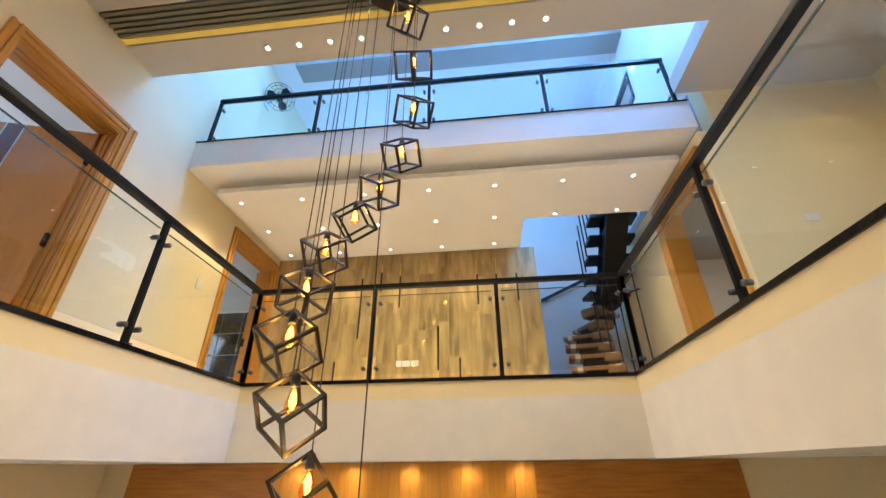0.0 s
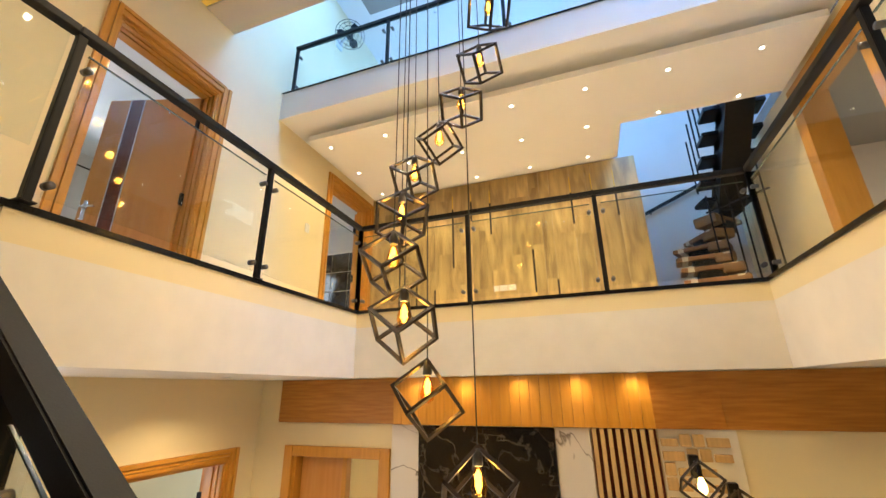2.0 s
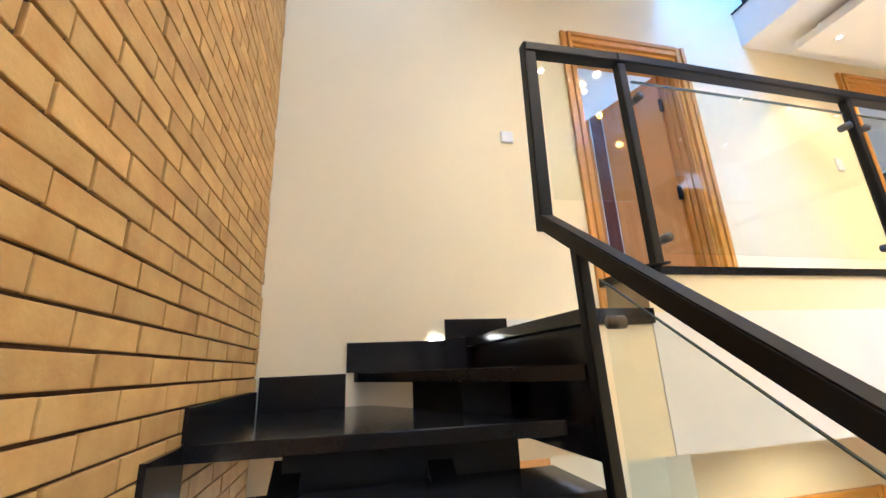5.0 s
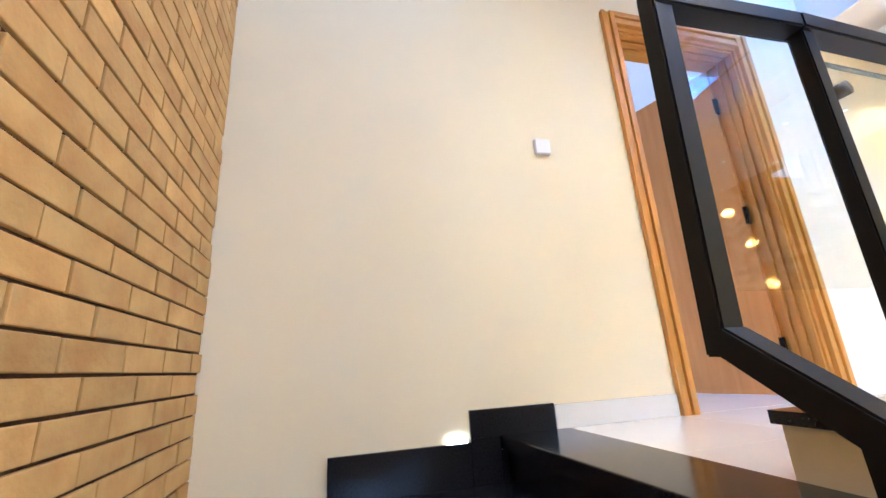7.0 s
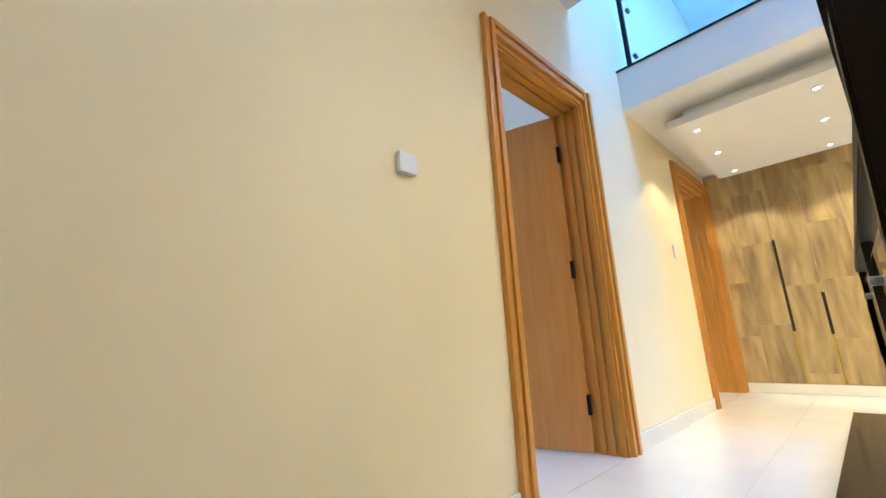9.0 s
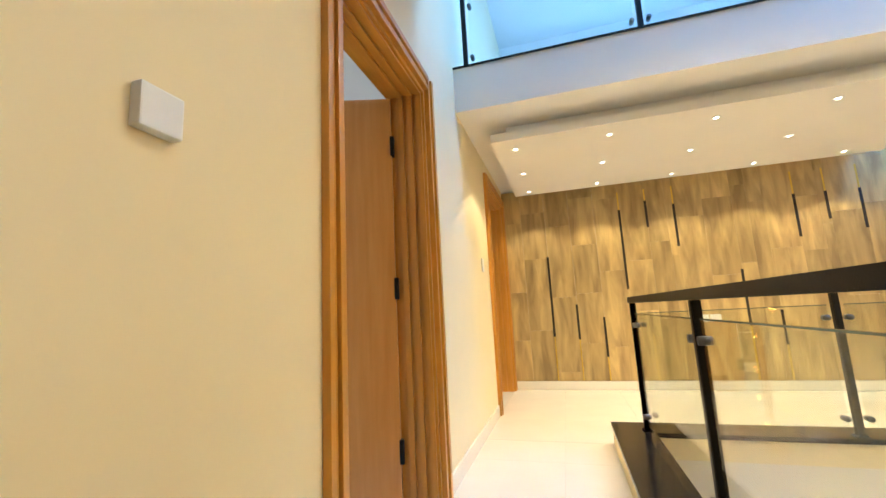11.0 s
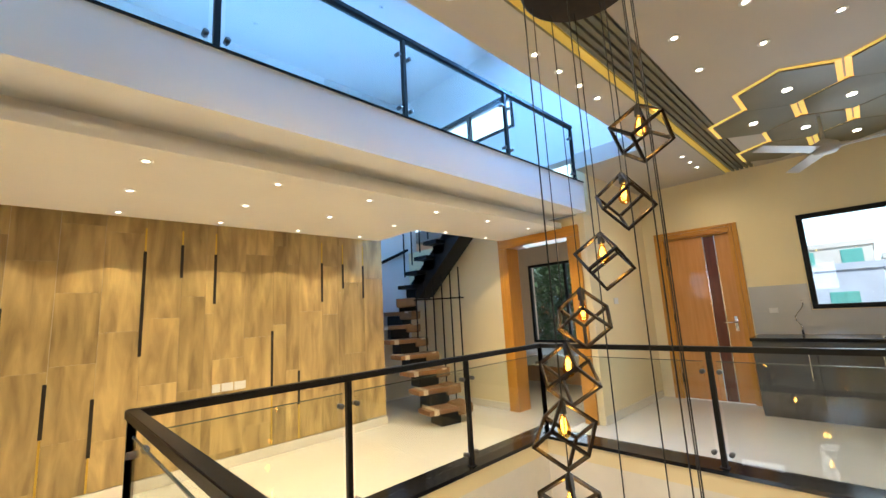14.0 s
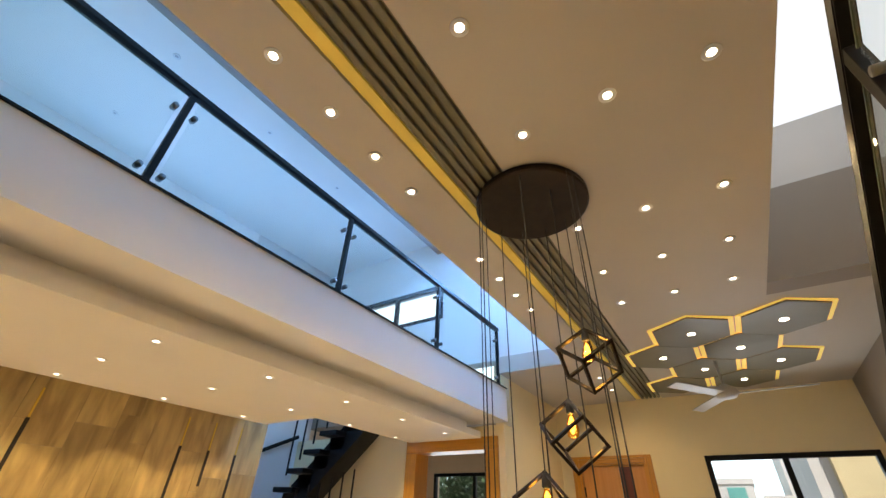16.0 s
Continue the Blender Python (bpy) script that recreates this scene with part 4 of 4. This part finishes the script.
for i in range(3):
    bm = bmesh.new()
    pts = [(0.04, -0.02), (0.12, -0.075), (0.195, -0.05), (0.20, 0.03), (0.13, 0.06), (0.04, 0.02)]
    lo = [bm.verts.new((x, y, 0.02 + 0.2 * y)) for x, y in pts]
    hi = [bm.verts.new((x, y, 0.026 + 0.2 * y)) for x, y in pts]
    bm.faces.new(lo[::-1])
    bm.faces.new(hi)
    for k in range(6):
        bm.faces.new((lo[k], lo[(k + 1) % 6], hi[(k + 1) % 6], hi[k]))
    bmesh.ops.transform(bm, matrix=FM @ pose(0, 0, 0, 0, 0, 120 * i), verts=list(bm.verts))
    part("blade", bm, BLACK, wf)
bm = bmesh.new()
lathe(bm, [(0.03, 0.0), (0.05, 0.02), (0.055, 0.10), (0.03, 0.13)], 16)
bmesh.ops.transform(bm, matrix=FM, verts=list(bm.verts))
part("motor", bm, BLACK, wf, smooth=True)

# ---- winder stair in the niche ----
ws = thing("winder_stair", "walnut winder stair on a black steel spine, treads taped in wrapping", "staircase", at=(4.7, 7.0, F))
path = [(4.62, 6.88), (4.67, 7.13), (4.72, 7.38), (4.76, 7.63), (4.78, 7.88), (4.84, 8.12), (4.98, 8.28), (5.14, 8.24), (5.22, 8.05), (5.22, 7.82), (5.22, 7.58),
        (5.22, 7.34), (5.22, 7.10)]
for i, (x, y) in enumerate(path):
    a = Vector(path[max(i - 1, 0)])
    b = Vector(path[min(i + 1, len(path) - 1)])
    yaw = math.degrees(math.atan2(b.y - a.y, b.x - a.x))
    z = F + 0.208 * (i + 1)
    m = pose(x, y, z, 0, 0, yaw)
    bm = boxes((-0.15, 0.15, -0.33, 0.33, -0.06, 0.0), bevel=0.012)
    bmesh.ops.transform(bm, matrix=m, verts=list(bm.verts))
    # upper treads are black in place of their shade seen from below
    tr = part("tread", bm, TREADW if i < 8 else BLACK, ws, "walnut tread" if i < 8 else "walnut tread coloured black for shade")
    for s in (-0.27, 0.19) if i < 8 else ():
        bm = boxes((-0.154, 0.154, s, s + 0.07, -0.064, 0.004), bevel=0.004)
        bmesh.ops.transform(bm, matrix=m, verts=list(bm.verts))
        part("tape", bm, WRAP, tr, "pale tape wrapping")
    if i < 8:
        bm = boxes((-0.156, 0.156, -0.335, -0.10, -0.125, 0.005), bevel=0.03)
        bmesh.ops.transform(bm, matrix=m @ pose(0, 0, 0, (i * 37) % 9 - 4, (i * 53) % 7 - 3, 0), verts=list(bm.verts))
        part("wrapping", bm, CARD, tr, "brown cardboard wrapping")
    bm = boxes((-0.13, 0.15, -0.15, 0.15, -0.222, -0.061), bevel=0.015)
    bmesh.ops.transform(bm, matrix=m, verts=list(bm.verts))
    part("spine_block", bm, BLACK, ws)
bm = bmesh.new()
bar(bm, (5.22, 7.95, F + 1.78), (5.22, 6.5, F + 3.0), 0.30, 0.30)
part("spine", bm, BLACK, ws, "black steel spine")
for i in range(6):
    x, y = 4.93 + 0.09 * i, 7.75 - 0.10 * i
    bm = bmesh.new()
    rod(bm, (x, y, F), (x, y, F + 1.85 + 0.05 * i), 0.011, 8)
    part("rod", bm, BLACK, ws)
bm = bmesh.new()
bar(bm, (4.90, 7.78, F + 1.62), (5.42, 7.2, F + 1.62), 0.02, 0.02)
part("tie_bar", bm, BLACK, ws)
for i in range(6):
    x, y = 4.92, 8.0 - 0.2 * i
    bm = bmesh.new()
    rod(bm, (x, y, F + 2.0 + 0.175 * i), (x, y, F + 2.85 + 0.175 * i), 0.012, 8)
    part("baluster", bm, BLACK, ws)
hr = thing("wall_handrail", "black handrail on the white niche wall", "handrail", at=(4.9, 8.6, 5.8))
bm = bmesh.new()
bar(bm, (4.2, 8.62, 5.45), (5.5, 8.62, 6.03), 0.04, 0.05, bevel=0.005)
part("rail", bm, BLACK, hr)
for x in (4.4, 5.3):
    bm = bmesh.new()
    rod(bm, (x, 8.62, 5.45 + (x - 4.2) * 0.446), (x, 8.70, 5.42 + (x - 4.2) * 0.446), 0.012)
    part("bracket", bm, BLACK, hr)

# ---- far room ----
bed = thing("low_daybed", "low grey daybed with a wooden side under the far window", "daybed", at=(7.6, 6.9, F))
part("base", boxes((7.1, 8.4, 6.2, 7.8, F + 0.12, F + 0.38), bevel=0.01), TREADW, bed)
part("mattress", boxes((7.12, 8.38, 6.22, 7.78, F + 0.38, F + 0.58), bevel=0.04), SPLASH, bed, "pale grey mattress")
for x in (7.2, 8.3):
    for y in (6.3, 7.7):
        part("leg", boxes((x - 0.03, x + 0.03, y - 0.03, y + 0.03, F, F + 0.12)), BLACK, bed)

# black tiled wall seen through the study door
bt = structure("wall_study_backing", boxes((-3.3, -0.25, 8.72, 8.80, F, 5.6)), GROUT, "pale joints behind black tiles")
tm = mesh_of("black_tile", boxes((0, 0.388, -0.012, 0.0, 0, 0.388), bevel=0.003), BMARBLE)
for j in range(5):
    for i in range(7):
        piece("tile", tm, bt, Matrix.Translation((-3.2 + 0.40 * i, 8.718, F + 0.12 + 0.40 * j)))
shelf = thing("room_curtain_rail", "thin dark curtain rail in the side room", "curtain rail", at=(-3.3, 4, 5.9))
bm = bmesh.new()
rod(bm, (-3.3, 2.6, 5.95), (-3.3, 5.4, 5.95), 0.012)
part("rail", bm, BLACK, shelf)
for y in (2.7, 5.3):
    bm = bmesh.new()
    rod(bm, (-3.3, y, 5.95), (-3.4, y, 5.95), 0.01)
    part("bracket", bm, BLACK, shelf)

# ---- living room wall ----
bd = thing("timber_band", "orange timber band below the gallery edge, fluted at its middle", "wall panel", at=(2.6, 5.4, 2.6))
part("panel", boxes((0.26, 1.52, 5.425, 5.448, 2.60, 2.985), bevel=0.003), OAKX, bd)
part("panel", boxes((4.05, 5.1, 5.425, 5.448, 2.60, 2.985), bevel=0.003), OAKX, bd)
part("panel", prism([(3.60, 5.38), (4.05, 5.425), (4.05, 5.448), (3.60, 5.448)], 2.60, 2.985), OAKX, bd)
part("backing", boxes((1.52, 3.60, 5.405, 5.448, 2.60, 2.985)), OAK, bd)
for i in range(26):
    x = 1.525 + 0.08 * i
    part("flute", boxes((x, x + 0.0785, 5.385, 5.404, 2.60, 2.985), bevel=0.0025), OAK, bd)
solid("black_marble_panel", boxes((1.76, 2.89, 5.40, 5.448, 0.3, 2.595), bevel=0.004), BMARBLE, "polished black marble panel on the living room wall", "wall panel")
solid("white_marble_panel", boxes((1.50, 1.757, 5.42, 5.448, 0.0, 2.595), bevel=0.004), MARBLE, "white marble panel with grey veins", "wall panel")
solid("white_marble_panel", boxes((2.893, 3.15, 5.42, 5.448, 0.0, 2.595), bevel=0.004), MARBLE, "white marble panel with grey veins", "wall panel")
sl = thing("slat_panel", "pale timber slat panel beside the marble", "wall panel", at=(3.37, 5.44, 0))
part("backing", boxes((3.155, 3.60, 5.43, 5.448, 0, 2.595)), REDWOOD, sl)
for i in range(8):
    x = 3.165 + 0.055 * i
    part("slat", boxes((x, x + 0.03, 5.39, 5.429, 0, 2.595), bevel=0.003), SLATW, sl)
st = solid("stone_strip", boxes((3.61, 4.1, 5.435, 5.448, 0, 2.595)), GROUT, "pale rough stone strip", "wall panel")
sm = [mesh_of("stone_chip", boxes((0, w, -0.02, 0, 0, h), bevel=0.006), SLATW) for w, h in ((0.11, 0.05), (0.07, 0.08), (0.14, 0.06))]
rng = random.Random(4)
for j in range(9):
    x = 3.62
    while x < 3.94:
        k = rng.randrange(3)
        piece("stone", sm[k], st, Matrix.Translation((x, 5.436, 1.75 + 0.092 * j)))
        x += (0.11, 0.07, 0.14)[k] + 0.012
for n, (x, z) in enumerate(((3.80, 2.28), (4.0, 2.12))):
    sc = thing("cube_wall_lamp", "black cube frame wall lamp with an amber bulb", "wall lamp", "cube wall lamps", (x, 5.43, z))
    bm = boxes((x - 0.03, x + 0.03, 5.37, 5.433, z + 0.02, z + 0.16), bevel=0.006)
    part("bracket", bm, BLACK, sc)
    part("cube_frame", cube_frame(Matrix.Translation((x, 5.25, z)) @ pose(0, 0, 0, 0, 0, 30 + 40 * n) @ pose(0, 0, 0, 0, -35.26, 0) @ pose(0, 0, 0, 45, 0, 0)), BRONZE, sc)
    bm = bmesh.new()
    lathe(bm, [(0.012, 0.05), (0.028, 0.0), (0.028, -0.03), (0.006, -0.06)], 14, (x, 5.25, z))
    part("bulb", bm, CORE, sc, "glowing amber bulb", True)
    bm = bmesh.new()
    rod(bm, (x, 5.37, z + 0.12), (x, 5.25, z + 0.12), 0.008)
    rod(bm, (x, 5.25, z + 0.12), (x, 5.25, z + 0.05), 0.014)
    part("arm", bm, BLACK, sc)

# low cabinet under the gallery
lc = thing("display_cabinet", "olive cabinet with yellow edging in the side room", "cabinet", at=(-1.0, 3.4, 0))
part("body", boxes((-1.6, -0.52, 3.14, 3.60, 0.0, 2.25), bevel=0.004), OLIVE, lc)
part("top", boxes((-1.62, -0.50, 3.12, 3.62, 2.252, 2.30), bevel=0.004), TAUPE, lc, "grey stone top")
for d in ((-0.519, -0.505, 3.14, 3.60, 2.21, 2.249), (-0.519, -0.505, 3.56, 3.60, 0.02, 2.209), (-0.519, -0.505, 3.14, 3.56, 1.76, 1.79)):
    part("edging", boxes(d, bevel=0.002), GOLD, lc, "yellow metal edging")
wd = thing("timber_wardrobe", "orange timber wardrobe against the side room wall", "wardrobe", at=(-3.1, 3.2, 0))
part("body", boxes((-3.39, -2.9, 2.7, 4.2, 0, 2.3), bevel=0.004), OAK, wd)
for y in (2.71, 3.21, 3.71):
    dr = part("door", boxes((-2.899, -2.88, y, y + 0.48, 0.03, 2.28), bevel=0.003), LEAF, wd)
    part("handle", boxes((-2.879, -2.85, y + 0.03, y + 0.045, 1.0, 1.3), bevel=0.003), STEEL, dr)

# ---- outside ----
structure("backdrop", boxes((80, 80.5, -120, 160, -0.3, 90)), SKYGLOW, "bright hazy sky beyond the houses")
structure("ground", boxes((-300, 300, -300, 300, -0.5, -0.25)), GROUND, "dusty paved ground reaching the horizon")


def house(name, label, x0, x1, y0, y1, h, mat, wins):
    e = thing(name, label, "house", "houses", ((x0 + x1) / 2, (y0 + y1) / 2, -0.25))
    part("wall", boxes((x0, x1, y0, y1, -0.25, h)), mat, e)
    part("parapet", boxes((x0 - 0.12, x1 + 0.12, y0 - 0.12, y1 + 0.12, h, h + 0.35), bevel=0.02), mat, e)
    for y, z in wins:
        w = part("window", boxes((x0 - 0.06, x0 + 0.1, y - 0.55, y + 0.55, z - 0.5, z + 0.5), bevel=0.01), SHUTTER, e, "teal shuttered window")
        for k in range(2):
            part("shutter", boxes((x0 - 0.09, x0 - 0.06, y - 0.5 + 0.52 * k, y - 0.02 + 0.52 * k, z - 0.45, z + 0.45), bevel=0.008), SHUTTER, w)
    return e


house("pale_house", "pale rendered house with teal shutters across the street", 40, 48, 2.4, 9.5, 7.85, FACADE, ((3.45, 7.15), (5.9, 7.15)))
house("bluish_house", "bluish rendered house with a flat parapet", 30, 35, 2.3, 4.9, 5.9, FACADEB, ((3.85, 4.3),))
house("cream_house", "cream rendered house with a pink ground floor band", 34.2, 42, -0.9, 2.05, 6.5, FACADE, ())
house("white_house", "white rendered house further down the street", 44, 52, -5.5, 0.1, 11.0, FACADE, ((-0.9, 8.6),))
house("low_house", "low pink rendered house with teal shutters", 26, 29.5, 0.1, 1.75, 4.75, FACADEP, ((0.75, 4.1),))
yh = house("yellow_house", "yellow rendered house close to the kitchen window", 16, 22, -6.0, 0.97, 10.5, FACADEY, ())
# block stands for the house's shaded side face, shade given as beige
part("shaded_side", boxes((16.4, 21.5, 0.97, 1.41, -0.25, 10.2)), FACADE, yh, "side of the yellow house, its shade painted beige")
structure("balcony_ledge", boxes((9.3, 9.9, -3.0, 2.3, -0.25, 4.60)), FACADEP, "terracotta garden ledge outside the kitchen window")


for n, (y, potted) in enumerate(((1.87, POT), (1.56, SPLASH), (1.25, POT))):
    pt = thing("potted_plant", "leafy green plant in a pot on the ledge outside", "potted plant", "potted plants", (9.6, y, 4.60))
    bm = bmesh.new()
    lathe(bm, [(0.08, 0), (0.10, 0.02), (0.12, 0.20), (0.13, 0.23), (0.11, 0.24)], 20, (9.6, y, 4.60))
    part("pot", bm, potted, pt, smooth=True)
    bm = bmesh.new()
    for k in range(260):
        a, r, z = rng.uniform(0, 6.28), rng.uniform(0.01, 0.13), rng.uniform(0.0, 0.36)
        c = Vector((9.6 + r * math.cos(a), y + r * math.sin(a), 4.83 + z * 0.7))
        d = Vector((math.cos(a), math.sin(a), rng.uniform(-0.5, 0.8))).normalized()
        s = d.cross(Vector((0, 0, 1))).normalized() * 0.02
        vs = [bm.verts.new(p) for p in (c, c + d * 0.05 + s, c + d * 0.12, c + d * 0.05 - s)]
        bm.faces.new(vs)
    part("leaves", bm, POTLEAF, pt, "thin green leaves")
for n, (tx, ty) in enumerate(((11.0, 8.6), (11.9, 10.2), (12.6, 11.8), (13.6, 9.6))):
    tree = thing("garden_tree", "leafy green tree outside the far window", "tree", "garden trees", (tx, ty, -0.25))
    bm = bmesh.new()
    rod(bm, (tx, ty, -0.25), (tx, ty, 3.2), 0.16, 10, 0.09)
    for k in range(9):
        a = k * 2.4
        rod(bm, (tx, ty, 2.4 + 0.25 * k), (tx + 1.1 * math.cos(a), ty + 1.1 * math.sin(a), 3.4 + 0.33 * k), 0.05, 6, 0.015)
    rod(bm, (tx, ty, 3.2), (tx, ty, 6.2), 0.09, 8, 0.03)
    part("trunk", bm, TREADW, tree, "brown trunk and limbs")
    bm = bmesh.new()
    for k in range(2600):
        a, el = rng.uniform(0, 6.28), rng.uniform(-1, 1)
        r = 1.7 * rng.uniform(0.35, 1.0) * (1 + 0.25 * math.sin(3 * a + n))
        c = Vector((tx + r * math.cos(a) * math.sqrt(1 - el * el), ty + r * math.sin(a) * math.sqrt(1 - el * el), 4.9 + 1.9 * el * rng.uniform(0.5, 1)))
        d = Vector((rng.uniform(-1, 1), rng.uniform(-1, 1), rng.uniform(-1, 0.4))).normalized()
        s = d.cross(Vector((0.3, 0.2, 1))).normalized() * 0.06
        vs = [bm.verts.new(p) for p in (c, c + d * 0.10 + s, c + d * 0.22, c + d * 0.10 - s)]
        bm.faces.new(vs)
    part("crown", bm, LEAVES, tree, "crown of small green leaves")

# ---- floor tiles ----
def lay(parent, x0, x1, y0, y1, z, size=0.6):
    nx, ny = max(1, math.ceil((x1 - x0) / size - 0.05)), max(1, math.ceil((y1 - y0) / size - 0.05))
    cache = {}
    for i in range(nx):
        for j in range(ny):
            w = min(size, x1 - x0 - i * size) - 0.0008
            d = min(size, y1 - y0 - j * size) - 0.0008
            if w < 0.03 or d < 0.03:
                continue
            key = (round(w, 4), round(d, 4))
            if key not in cache:
                cache[key] = mesh_of("floor_tile", boxes((0, w, 0, d, 0, 0.0115), bevel=0.0004), TILE)
            piece("tile", cache[key], parent, Matrix.Translation((x0 + i * size, y0 + j * size, z)))


lay(gal, 0.002, VX0 - 0.235, 2.682, VY + 0.233, F - 0.0118)
lay(hall, 0.002, XO - 0.002, VY + 0.235, YW - 0.03, F - 0.0118)
lay(hall, 4.14, XO - 0.002, YW - 0.03, 8.69, F - 0.0118)
lay(lounge, VX1 + 0.235, XK - 0.002, 1.42, VY + 0.0, F - 0.0118)

# ---- plank wall ----
pw = bpy.data.objects["wall_north_hall"]
rng = random.Random(11)
PWD = 0.2985
edges = []
for i in range(15):
    a = 0.24 - PWD + PWD * i
    edges += [a] + ([a + rng.choice((0.075, 0.15, 0.215))] if rng.random() < 0.3 else [])
for x, nxt in zip(edges, edges[1:]):
    x0, x1 = max(x, 0.002), min(nxt, 4.128)
    if x1 - x0 < 0.03:
        continue
    z = F + 0.10 - rng.uniform(0.0, 0.9)
    while z < 5.97:
        top = min(z + rng.choice((0.6, 0.9, 0.9, 1.2)), 5.97)
        lo = max(z, F + 0.101)
        if top - lo > 0.03:
            me = mesh_of("plank", boxes((0, x1 - x0 - 0.0015, -rng.uniform(0.0, 0.0018), 0.0115, 0, top - lo - 0.001), bevel=0.0008), PLANK)
            piece("plank", me, pw, Matrix.Translation((x0, YW, lo)))
        z = top
SLOTS = ((0.535, 5.07, 4.08), (0.827, 4.457, 4.037), (1.126, 4.292, 3.826), (1.43, 5.575, 4.608), (1.73, 5.658, 5.331), (2.03, 5.58, 5.069),
         (2.62, 4.755, 4.13), (2.925, 4.289, 3.921), (3.22, 5.544, 5.063), (3.51, 5.539, 5.228), (3.81, 5.534, 5.1))
for x, z1, z0 in SLOTS:
    sl = thing("slot_light", "slim dark inlay strip with gold ends between planks", "wall inlay", "slot inlays", (x, YW, z0))
    part("dark_strip", boxes((x - 0.013, x + 0.013, YW - 0.006, YW + 0.008, z0, z1), bevel=0.002), SLOTM, sl)
    if z1 > 4.9 and z0 > 4.55:
        part("gold_end", boxes((x - 0.008, x + 0.008, YW - 0.005, YW + 0.008, z1 + 0.002, 5.80), bevel=0.002), GOLD, sl, "gold strip end")
    else:
        part("gold_end", boxes((x - 0.008, x + 0.008, YW - 0.005, YW + 0.008, F + 0.105, z0 - 0.002), bevel=0.002), GOLD, sl, "gold strip end")

# ---- brick wall ----
bw = bpy.data.objects["wall_brick_backing"]
BL, BH, BJ = 0.233, 0.0625, 0.0075
rng = random.Random(7)
bricks = [mesh_of("brick", boxes((0, BL - rng.uniform(0, 0.004), 0, 0.0225 + 0.0007 * k, 0, BH - 0.001 * (k % 2)), bevel=0.003), BRICK) for k in range(4)]
near, rest = [], bmesh.new()
for j in range(int(6.9 / (BH + BJ))):
    z = j * (BH + BJ) + 0.8987
    off = (BL + BJ) / 2 * (j % 2) + rng.uniform(-0.03, 0.03)
    i = -1
    while True:
        x = off + i * (BL + BJ)
        i += 1
        if x > 3.6:
            break
        a, b = max(x, 0.002), x + BL
        if b - a < 0.04:
            continue
        y = YB - 0.022 + rng.uniform(-0.0015, 0.0015)
        if 2.95 < z < 5.35 and x < 1.9 and b - a > BL - 0.001 and len(near) < 300:
            near.append(piece("brick", bricks[rng.randrange(4)], bw, pose(x, y, z, 0, 0, rng.uniform(-0.12, 0.12))))
        else:
            box(rest, a, b, y, y + 0.0225 + rng.uniform(0, 0.002), z, z + BH)
st = part("bricks_beyond", rest, BRICK, bw, "yellow clay bricks")
st["kind"] = "stuff"
